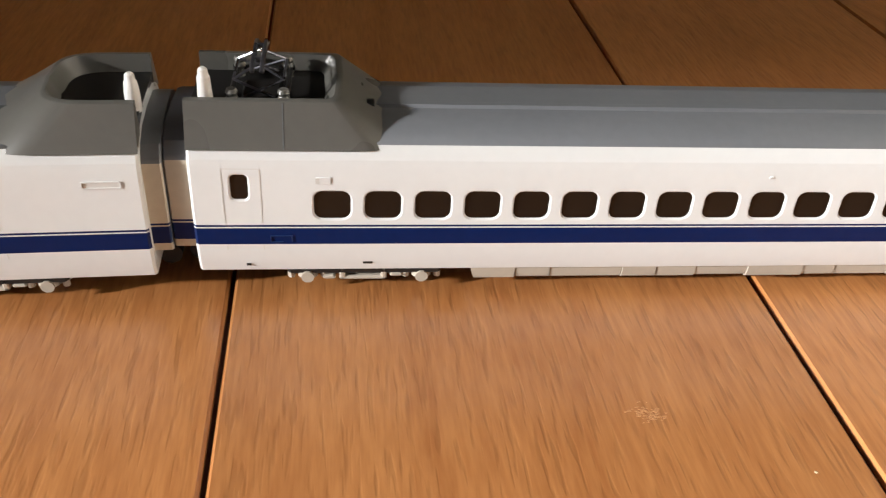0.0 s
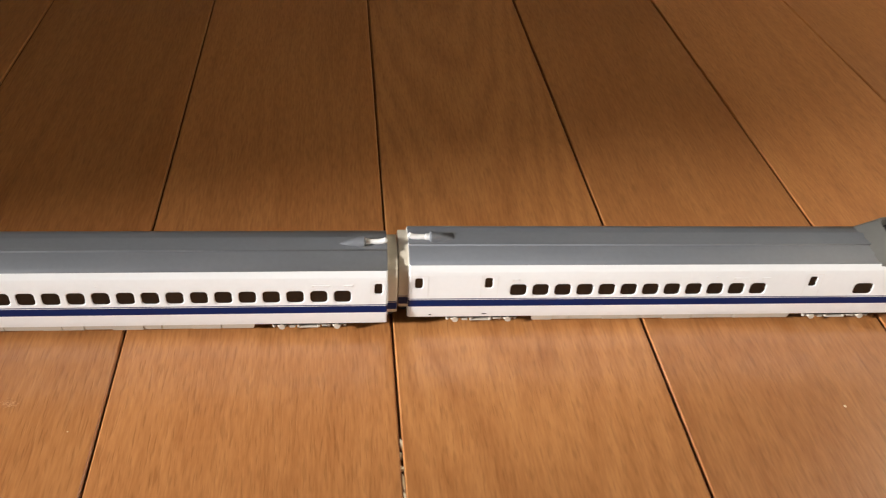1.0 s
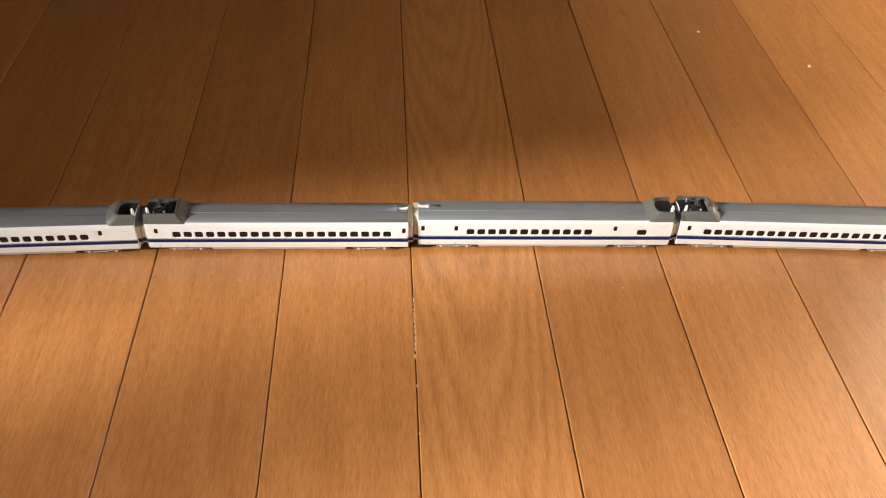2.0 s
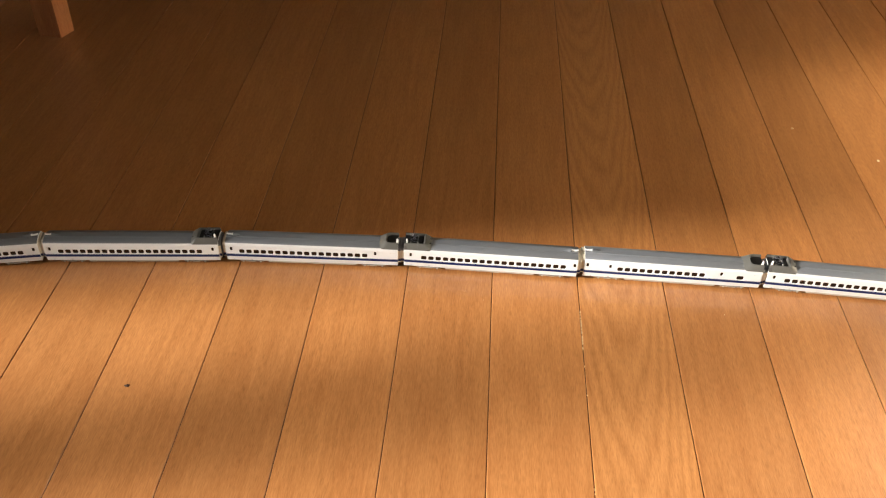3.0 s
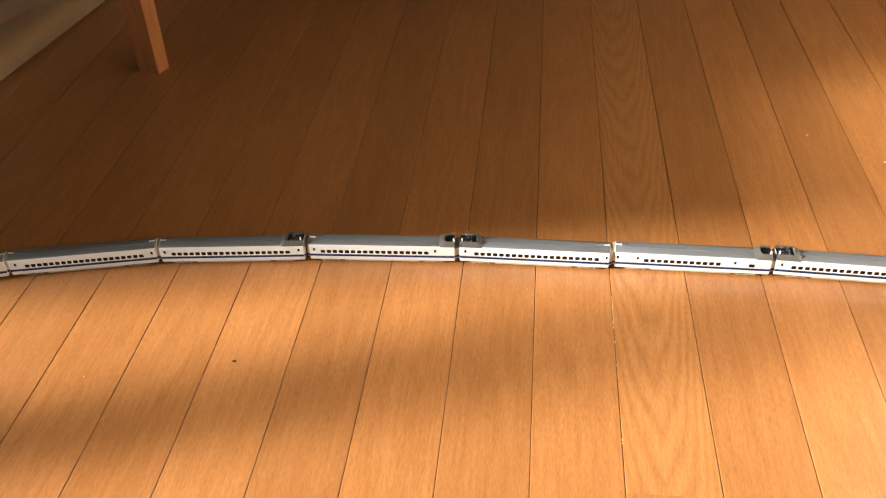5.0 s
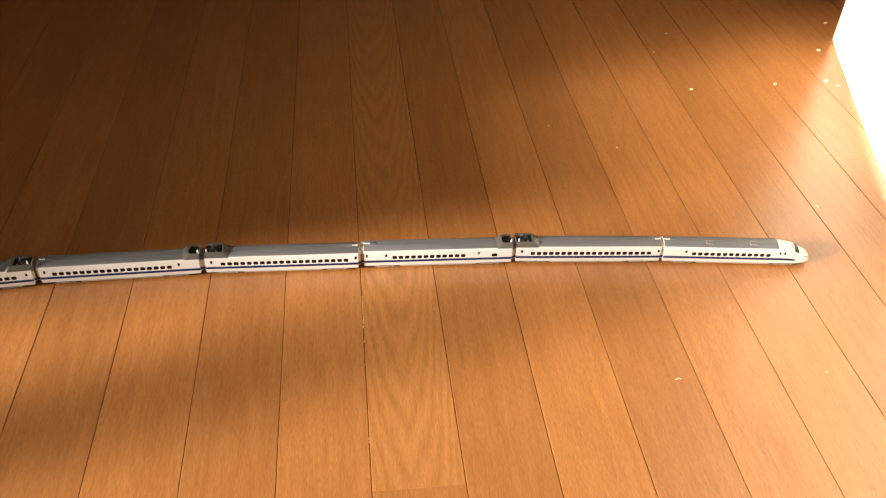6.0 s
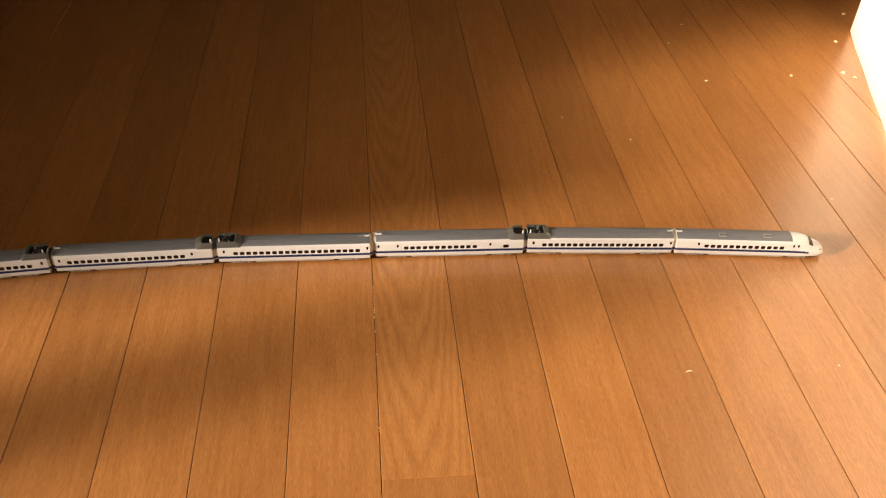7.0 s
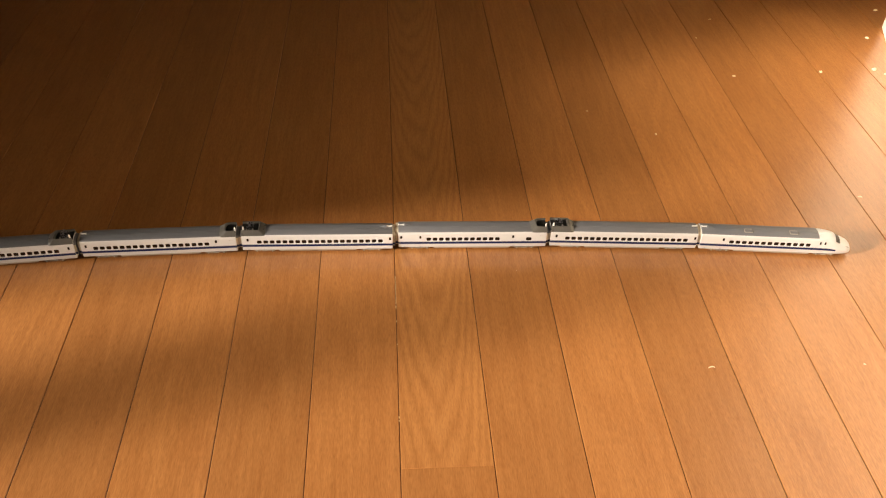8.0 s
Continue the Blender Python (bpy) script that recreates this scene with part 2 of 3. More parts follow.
# this unseen south opening is added only to let the front fill in
SW0, SW1, SLOW, STOP = -1.25, 0.75, 0.08, 0.56
slab("wall_south", [(WX0, SW0, WY0 - T, WY0, 0, CEIL), (SW1, WX1, WY0 - T, WY0, 0, CEIL), (SW0, SW1, WY0 - T, WY0, STOP, CEIL), (SW0, SW1, WY0 - T, WY0, 0, SLOW)], PLASTER, "unseen brown board wall with an added low opening for front fill light")
slab("ceiling", [(WX0 - T, WX1 + T, WY0 - T, WY1 + T, CEIL, CEIL + 0.1)], CEILING, "flat unseen ceiling, dark brown to limit bounced light", "ceiling")
slab("floor", [(WX0 - T, WX1 + T, WY0 - T, WY1 + T, -0.03, -0.0010)], GROOVE, "orange-brown lacquered wood strip floor with dark grooves", "floor")
slab("ground", [(-60, 60, -60, 60, -0.35, -0.30)], PLASTER, "pale concrete ground outside the room", "ground")

def window(name, x, y0, y1, post, WTOP, label):
    b = Build()
    w = tagged(new(name), label, "window", kind="structure")
    for q in ((y0, y0 + 0.045, 0, WTOP), (y1 - 0.045, y1, 0, WTOP), (post - 0.024, post + 0.024, 0.05, WTOP - 0.05), (y0, y1, WTOP - 0.05, WTOP), (y0, y1, 0.0, 0.05)):
        b.box(x - 0.03, x + 0.03, q[0], q[1], q[2], q[3], FRAME)
    part("window_frame", b, w, smooth=0)
    return w
window("window_1", WX0 - T / 2, LW0, LW1, -0.680, LTOP, "sliding window with a bronze metal frame")
# unseen, added round the opening of the curtain's fill lamp
window("window_2", WX1 + T / 2, RW0, RW1, 0.27, RTOP, "unseen low window added behind the curtain for the fill lamp")


# ---------------------------------------------------------------- the model train
L = 0.1533                       # body length of a middle car
SIDE = [(0.0098, 0.0042), (0.0103, 0.0060), (0.01055, 0.0089), (0.01065, 0.0115), (0.01065, 0.0117), (0.01065, 0.0120), (0.01065, 0.0123), (0.0103, 0.0200), (0.0100, 0.0212), (0.0096, 0.0221), (0.0090, 0.0229)]
PAINT = [WHITE, WHITE, BLUE, WHITE, BLUE, WHITE, WHITE, WHITE, WHITE, WHITE]
TOP = [(0.0090, 0.0229), (0.0089, 0.0231), (0.0075, 0.0239), (0.0055, 0.02465), (0.0029, 0.02502), (0.0027, 0.02545), (0.0, 0.02552)]
PANE = 6                         # the segment of SIDE that holds the windows

def roof_height(y):
    y = abs(y)
    for (y1, z1), (y0, z0) in zip(TOP, TOP[1:]):
        if y >= y0:
            return z0 + (z1 - z0) * (y - y0) / max(y1 - y0, 1e-9) if y <= y1 else z1
    return TOP[-1][1]

def facet_y(z):
    (y0, z0), (y1, z1) = SIDE[PANE], SIDE[PANE + 1]
    return y0 + (y1 - y0) * (z - z0) / (z1 - z0)

pane_meshes = {}
def pane(w, h, r, sign):
    key = (round(w, 5), round(h, 5), sign)
    if key not in pane_meshes:
        b = Build()
        tilt = (facet_y(0.019) - facet_y(0.013)) / 0.006
        ids = b.add([(x, sign * z * tilt, z) for x, z in rounded(-w / 2 - 0.0001, w / 2 + 0.0001, -h / 2 - 0.0001, h / 2 + 0.0001, r)])
        inn = b.add([(x, sign * (z * tilt - 0.0004), z) for x, z in rounded(-w / 2, w / 2, -h / 2, h / 2, r)])
        b.strip(ids, inn, GLASS, True); b.face(ids, GLASS); b.face(inn, GLASS)
        pane_meshes[key] = b.mesh("window", 30)
    return pane_meshes[key]

def side_panel(b, x0, x1, holes, sign):
    """The flat strip of the side, with rounded openings that have a rim and a depth."""
    (ya, za), (yb, zb) = SIDE[PANE], SIDE[PANE + 1]
    cuts = [x0] + [(p[1] + q[0]) / 2 for p, q in zip(holes, holes[1:])] + [x1]
    for (h0, h1, z0, z1, r), c0, c1 in zip(holes, cuts, cuts[1:]):
        pts = rounded(h0, h1, z0, z1, r)
        corner = b.add([(c1, sign * yb, zb), (c0, sign * yb, zb), (c0, sign * ya, za), (c1, sign * ya, za)])
        loops = []
        for grow, depth in ((0.00022, 0.0), (0.00010, 0.00008), (0.0, 0.00018), (0.0, 0.0007)):
            q = rounded(h0 - grow, h1 + grow, z0 - grow, z1 + grow, r + grow)
            loops.append(b.add([(x, sign * (facet_y(z) - depth), z) for x, z in q]))
        n = len(pts) // 4
        ring = loops[0]
        for c in range(4):
            arc = ring[c * n:(c + 1) * n]
            for i in range(n - 1):
                b.face((corner[c], arc[i], arc[i + 1]), WHITE)
            nxt = ring[((c + 1) * n) % len(ring)]
            b.face((corner[c], arc[-1], nxt, corner[(c + 1) % 4]), WHITE)
        for p, q in zip(loops, loops[1:]):
            b.strip(p, q, WHITE, True)

def section(scale_y=1.0, top=TOP[-1][1], inset=0.0, base=0.0042):
    """Points of the half outline, side then roof, squeezed to a lower top and a smaller width."""
    k = (top - base) / (TOP[-1][1] - 0.0042)
    return [((y - inset) * scale_y if y > inset else 0.0, base + (z - 0.0042) * k) for y, z in SIDE + TOP[1:]]

def car_shell(holes, nose=False, length=L):
    """The body and the roof of a car as two builds, along +x from 0."""
    body, roof = Build(), Build()
    ns = len(SIDE)
    stations = [(0.0, section(inset=0.00035)), (0.00035, section())]
    if nose:
        x_full = 0.1215
        stations.append((x_full, section()))
    else:
        stations += [(length - 0.00035, section()), (length, section(inset=0.00035))]
    for sign in (-1, 1):
        ids = [[None] * len(s[1]) for s in stations]
        pts = [[(x, sign * y, z) for y, z in s] for x, s in stations]
        for i in range(len(stations) - 1):
            for k in range(len(pts[0]) - 1):
                quad = [pts[i][k], pts[i + 1][k], pts[i + 1][k + 1], pts[i][k + 1]]
                if i == 1 and k == PANE:
                    continue
                if i == 1 and k in (PANE - 1, PANE + 1):
                    x0, x1 = stations[1][0], stations[2][0]
                    cuts = [x0] + [(p[1] + q[0]) / 2 for p, q in zip(holes, holes[1:])] + [x1]
                    for c0, c1 in zip(cuts, cuts[1:]):
                        body.face(body.add([(c0, *quad[0][1:]), (c1, *quad[0][1:]), (c1, *quad[2][1:]), (c0, *quad[2][1:])]), WHITE)
                    continue
                t = body if k < ns - 1 else roof
                mat = PAINT[k] if k < ns - 1 else ROOF
                t.face(t.add(quad), mat)
        side_panel(body, 0.00035, stations[2][0] if nose else length - 0.00035, holes, sign)
        # turned-in lower edge of the skirt
        for a, c in zip(stations, stations[1:]):
            y0 = a[1][0]; y1 = c[1][0]
            body.face(body.add([(a[0], sign * y0[0], y0[1]), (c[0], sign * y1[0], y1[1]), (c[0], sign * (y1[0] - 0.0008), y1[1]), (a[0], sign * (y0[0] - 0.0008), y0[1])]), WHITE)
            body.face(body.add([(a[0], sign * (y0[0] - 0.0008), y0[1]), (c[0], sign * (y1[0] - 0.0008), y1[1]), (c[0], sign * (y1[0] - 0.0010), 0.0062), (a[0], sign * (y0[0] - 0.0010), 0.0062)]), DARK)
    body.face(body.add([(0.0, -0.0085, 0.0062), (length * 0.93, -0.0085, 0.0062), (length * 0.93, 0.0085, 0.0062), (0.0, 0.0085, 0.0062)]), DARK)
    ends = [0.0] if nose else [0.0, length]
    for x in ends:
        s = section(inset=0.00035)
        body.face(body.add([(x, -y, z) for y, z in s] + [(x, y, z) for y, z in reversed(s[:-1])]), WHITE)
    if nose:
        nose_loft(body, 0.1215, length)
    for t in (body, roof):
        weld(t)
    return body, roof

def weld(t):
    """Merge points that coincide, so that the shell shades as one sheet."""
    seen, remap, out = {}, [], []
    for p in t.v:
        key = tuple(round(c * 1e7) for c in p)
        if key not in seen:
            seen[key] = len(out); out.append(p)
        remap.append(seen[key])
    faces, mats = [], []
    for f, m in zip(t.f, t.m):
        g = []
        for i in (remap[i] for i in f):
            if i not in g: g.append(i)
        if len(g) > 2:
            faces.append(g); mats.append(m)
    t.v, t.f, t.m = out, faces, mats

def curve(knots, x):
    for (x0, y0), (x1, y1) in zip(knots, knots[1:]):
        if x <= x1:
            u = max(0.0, (x - x0) / (x1 - x0))
            return y0 + (y1 - y0) * u
    return knots[-1][1]
NOSE_TOP = [(0.116, 0.02535), (0.124, 0.0253), (0.129, 0.0250), (0.134, 0.0243), (0.138, 0.0233), (0.141, 0.0219), (0.144, 0.0199), (0.147, 0.0184), (0.151, 0.0168), (0.1545, 0.0149), (0.157, 0.0127), (0.1583, 0.0107), (0.159, 0.0086)]
NOSE_WIDE = [(0.116, 1.0), (0.134, 1.0), (0.140, 0.985), (0.145, 0.955), (0.149, 0.91), (0.153, 0.86), (0.156, 0.76), (0.1580, 0.62), (0.159, 0.46)]
def nose_section(x, grow=0.0):
    w, t = curve(NOSE_WIDE, x), curve(NOSE_TOP, x)
    base = 0.0042 + max(0, x - 0.15) * 0.08
    k = (t - base) / (TOP[-1][1] - 0.0042)
    u = min(1.0, max(0.0, (x - 0.120) / 0.03))
    out = []
    for i, (y, z) in enumerate(SIDE + TOP[1:]):
        # the roof rounds off towards the nose
        zz = (z - 0.0042) / (TOP[-1][1] - 0.0042)
        yy = y * w
        round_y = 0.0106 * w * math.sqrt(max(0.0, 1 - max(0.0, zz - 0.30) ** 2 / 0.49)) if zz > 0.30 else yy
        yy = yy * (1 - u) + min(yy * 1.15, round_y) * u
        out.append((yy + grow, base + (z - 0.0042) * k + grow * 0.7))
    out[-1] = (0.0, out[-1][1])
    return out
def nose_loft(body, x0, x1):
    xs = [x0 + (x1 - x0) * i / 26 for i in range(27)]
    ns = len(SIDE)
    for sign in (-1, 1):
        rows = [[(x, sign * y, z) for y, z in nose_section(x)] for x in xs]
        for i in range(26):
            for k in range(len(rows[0]) - 1):
                mat = PAINT[k] if k < ns - 1 and xs[i] < 0.1415 else WHITE
                if k in (3, 4) and xs[i] > 0.137: mat = WHITE
                body.face(body.add([rows[i][k], rows[i + 1][k], rows[i + 1][k + 1], rows[i][k + 1]]), mat)
    s = nose_section(x1)
    body.face(body.add([(x1, -y, z) for y, z in s] + [(x1, y, z) for y, z in reversed(s[:-1])]), WHITE)

def windscreen():
    b = Build()
    xs = [0.1400 + 0.0050 * i / 6 for i in range(7)]
    for sign in (-1, 1):
        rows = [[(x, sign * y, z) for y, z in nose_section(x, 0.00012)[8:]] for x in xs]
        for i in range(6):
            for k in range(len(rows[0]) - 1):
                b.face(b.add([rows[i][k], rows[i + 1][k], rows[i + 1][k + 1], rows[i][k + 1]]), GLASS)
    weld(b)
    return b

def gangway(sign, deep=0.0021, top=None):
    """The bellows frame at a car's end, narrower than the body, with the stripe carried round it."""
    half = [(0.0090, 0.0076), (0.0093, 0.0089), (0.0093, 0.0115), (0.0093, 0.0117), (0.0093, 0.0120), (0.0091, 0.0206), (0.0088, 0.0213), (0.0077, 0.0226), (0.0050, 0.0237), (0.0, 0.0240)]
    top = top or CREAM
    mats = [CREAM, BLUE, CREAM, BLUE, CREAM, top, top, top, top]
    b = Build()
    for x0, x1, s0, s1 in ((-0.0002, deep - 0.0002, 1.0, 1.0), (deep - 0.0002, deep, 1.0, 0.97)):
        for sy in (-1, 1):
            for k in range(len(half) - 1):
                (y0, z0), (y1, z1) = half[k], half[k + 1]
                b.face(b.add([(sign * x0, sy * y0 * s0, z0), (sign * x1, sy * y0 * s1, z0), (sign * x1, sy * y1 * s1, z1), (sign * x0, sy * y1 * s0, z1)]), mats[k])
    b.face(b.add([(sign * deep, -y * 0.97, z) for y, z in half] + [(sign * deep, y * 0.97, z) for y, z in reversed(half[:-1])]), top)
    weld(b)
    return b.mesh("gangway", 25)

def bogie_meshes():
    b = Build()
    for sy in (-1, 1):
        y0, y1 = (0.0072, 0.0093)
        a, c = (y0, y1) if sy > 0 else (-y1, -y0)
        b.box(-0.0105, 0.0105, a, c - 0.0006, 0.0028, 0.0050, DARK, 0.0004)
        b.box(-0.0035, 0.0030, a, c, 0.0019, 0.0025, GREY, 0.0002)
        b.box(-0.0035, -0.0027, a, c, 0.0019, 0.0044, GREY, 0.0002)
        b.box(0.0022, 0.0030, a, c, 0.0019, 0.0044, GREY, 0.0002)
        b.box(-0.0058, -0.0040, a, c, 0.0020, 0.0027, GREY, 0.0002)
        b.box(0.0034, 0.0052, a, c, 0.0024, 0.0030, GREY, 0.0002)
        for x in (-0.0078, 0.0078):
            b.box(x - 0.0013, x + 0.0013, a, c, 0.0018, 0.0036, GREY, 0.0005)
            b.tube([(x, sy * 0.0091, 0.0026), (x, sy * 0.0096, 0.0026)], 0.0009, GREY, 10)
            b.tube([(x + 0.0022, sy * 0.0086, 0.0022), (x + 0.0022, sy * 0.0086, 0.0044)], 0.0005, GREY, 8)
            b.tube([(x - 0.0022, sy * 0.0086, 0.0022), (x - 0.0022, sy * 0.0086, 0.0044)], 0.0005, GREY, 8)
    b.box(-0.0045, 0.0045, -0.0072, 0.0072, 0.0034, 0.0060, DARK, 0.0004)
    w = Build()
    w.tube([(0, -0.0012, 0), (0, -0.0008, 0), (0, -0.0007, 0), (0, 0.0009, 0), (0, 0.0010, 0)], [0.0027, 0.0029, 0.0024, 0.0023, 0.0018], STEEL, 18)
    return b.mesh("bogie", 30), w.mesh("wheel", 30)
BOGIE, WHEEL = bogie_meshes()

def underfloor():
    """Equipment boxes of different lengths that close the underside between the bogies."""
    made = []
    cuts = [0.0360, 0.0428, 0.0478, 0.0582, 0.0632, 0.0691, 0.0768, 0.0853, 0.0902, 0.0987, 0.1066, 0.1165]
    for i, (x0, x1) in enumerate(zip(cuts, cuts[1:])):
        b = Build()
        lo, e = 0.0019 + 0.0001 * (i % 2), 0.00006
        s0, s1 = (0.0011 if i == 0 else 0), (0.0011 if i == len(cuts) - 2 else 0)
        y = 0.0096 - 0.00012 * (i % 3)
        rings = []
        for z, k, dy in ((0.0056, 0.0, 0.0), (0.0030, 0.6, 0.0), (lo + 0.0003, 0.9, 0.0002), (lo, 1.0, 0.0006)):
            a, c = x0 + e + s0 * k, x1 - e - s1 * k
            rings.append(b.add([(a, -y + dy, z), (c, -y + dy, z), (c, y - dy, z), (a, y - dy, z)]))
        for p, q in zip(rings, rings[1:]):
            b.strip(p, q, GREY, True)
        b.face(rings[0], GREY); b.face(rings[-1], GREY)
        made.append(b.mesh("equipment_box", 20))
    return made
UNDER = underfloor()

def ribbed(b, x, y, z0, z1, r, mat, ribs):
    path, radii = [], []
    for i in range(ribs * 2 + 1):
        path.append((x, y, z0 + (z1 - z0) * i / (ribs * 2))); radii.append(r if i % 2 else r * 0.72)
    b.tube(path, radii, mat, 10)

def fairing(top_side, top_mid, low_side, low_mid, y_mid, wall=0.0022):
    """The open-topped wind shield round a pantograph, at a car's left end: two walls and a rounded ramp."""
    b = Build()
    def u_line(y_side, x_side, x_mid, y_mid, z_of, n=9):
        """Along the near wall, round the corner, across and back along the far wall."""
        half = [(0.0, y_side), (x_side * 0.5, y_side), (x_side, y_side)]
        for i in range(1, n):
            a = math.pi / 2 * i / n
            half.append((x_side + (x_mid - x_side) * math.sin(a) ** 0.6, y_mid + (y_side - y_mid) * math.cos(a) ** 0.6))
        half.append((x_mid, y_mid)); half.append((x_mid + 0.0002, 0.0))
        full = [(x, -y) for x, y in half] + [(x, y) for x, y in reversed(half[:-1])]
        return [(x, y, z_of(abs(y))) for x, y in full]
    top = 0.0280
    o0 = b.add(u_line(0.0098, low_side, low_mid, 0.0055, lambda y: 0.0224 if y > 0.0088 else roof_height(y) - 0.0004))
    o1 = b.add(u_line(0.0076, top_side, top_mid, y_mid, lambda y: top - 0.0001))
    o2 = b.add(u_line(0.0074, top_side - 0.0002, top_mid - 0.0002, y_mid, lambda y: top))
    i1 = b.add(u_line(0.0067, top_side - wall * 0.3, top_mid - wall * 0.4, y_mid * 0.8, lambda y: top))
    i0 = b.add(u_line(0.0064, top_side - wall * 1.4, top_mid - wall * 1.7, y_mid * 0.7, lambda y: 0.0236))
    for p, q in ((o0, o1), (o1, o2), (o2, i1), (i1, i0)):
        b.strip(p, q, COVER)
    for k in (0, -1):
        b.face((o0[k], o1[k], o2[k], i1[k], i0[k]), COVER)
    # dark tray inside
    tray = [(x * 0.98, y * 0.97, 0.02565) for x, y, z in (b.v[i] for i in i1)]
    b.face(b.add(tray), DARK)
    weld(b)
    return b

def pantograph():
    """Folded diamond frame on four ribbed posts, with a double contact strip: the base frame and its pieces."""
    base, knee, head = 0.0268, 0.0288, 0.0309
    b, pieces = Build(), []
    for y in (-0.0050, 0.0050):
        b.tube([(0.0046, y, base), (0.0127, y, base)], 0.00035, DARK, 6)
    for x in (0.0052, 0.0121):
        b.tube([(x, -0.0052, base), (x, 0.0052, base)], 0.00035, DARK, 6)
    b.box(0.0062, 0.0112, -0.0030, 0.0030, 0.0246, 0.0262, DARK, 0.0004)
    for x in (0.0055, 0.0118):
        for y in (-0.0050, 0.0050):
            p = Build(); ribbed(p, x, y, 0.0250, 0.0284, 0.00080, COVER, 4)
            pieces.append(("post", p, "dark ribbed insulating post"))
    r, y0 = 0.00017, 0.0040
    for s in (-1, 1):
        for x0, x1, x2 in ((0.0068, 0.0118, 0.0080), (0.0106, 0.0056, 0.0094)):
            p = Build()
            p.tube([(x0, s * y0, base), (x1, s * y0 * 0.8, knee)], r, PANTO, 6)
            p.tube([(x1, s * y0 * 0.8, knee), (x2, s * y0 * 0.5, head)], r, PANTO, 6)
            pieces.append(("arm", p, ""))
    for x in (0.0118, 0.0056):
        p = Build(); p.tube([(x, -y0 * 0.8, knee), (x, y0 * 0.8, knee)], r, PANTO, 6)
        pieces.append(("knee_rod", p, ""))
    p = Build()
    for x in (0.0081, 0.0093):
        p.tube([(x, -0.0046, head - 0.0005), (x, -0.0036, head + 0.0002), (x, 0.0036, head + 0.0002), (x, 0.0046, head - 0.0005)], 0.00032, PANTO, 6)
    for y in (-0.0022, 0.0022):
        p.tube([(0.0081, y, head + 0.0002), (0.0093, y, head + 0.0002)], 0.00028, PANTO, 6)
    pieces.append(("contact_strip", p, "double grey contact strip"))
    return b, pieces

def cable_head(b):
    """A cone on the roof end with a short bent tube towards the next car, at a car's right end (x = 0)."""
    b.tube([(-0.0150, 0, 0.0248), (-0.0068, 0, 0.0258), (-0.0064, 0, 0.0258), (-0.0060, 0, 0.0258)], [0.0002, 0.0018, 0.0018, 0.0012], ROOF, 16)
    b.tube([(-0.0062, 0, 0.0260), (-0.0050, 0, 0.0260), (-0.0048, 0, 0.0260), (-0.0024, 0, 0.0260), (-0.0010, 0, 0.0262), (-0.0002, 0, 0.0268)], [0.0010, 0.0010, 0.0008, 0.0008, 0.00085, 0.0007], CERAMIC, 12)
    return b

def door(car, x0, x1, z1, sign, win):
    b = Build()
    z0, w, d = 0.0080, 0.00006, 0.00004
    def y_at(z):
        for (ya, za), (yb, zb) in zip(SIDE, SIDE[1:]):
            if z <= zb: return ya + (yb - ya) * (z - za) / (zb - za)
        return SIDE[-1][0]
    cols = [x0, x1]
    for x in cols:
        for zs in ([z0, 0.0088], [0.0124, 0.0160, min(0.0200, z1)]):
            a = b.add([(x - w, sign * (y_at(z) + d), z) for z in zs]); c = b.add([(x + w, sign * (y_at(z) + d), z) for z in zs])
            e = b.add([(x + w, sign * (y_at(z) - d), z) for z in zs]); g = b.add([(x - w, sign * (y_at(z) - d), z) for z in zs])
            b.strip(a, c, LINE); b.strip(c, e, LINE); b.strip(g, a, LINE)
    a = b.add([(x, sign * (y_at(z1) + d), z1 - w) for x in (x0 - w, x1 + w)]); c = b.add([(x, sign * (y_at(z1 + w) + d), z1 + w) for x in (x0 - w, x1 + w)])
    b.strip(a, c, LINE)
    dr = part("door", b, car, smooth=0)
    h0, h1, q0, q1, r = win
    zc = (q0 + q1) / 2
    part("door_window", pane(h1 - h0, q1 - q0, r, sign), dr, "small dark rounded door window", at=((h0 + h1) / 2, sign * (facet_y(zc) - 0.00026), zc))

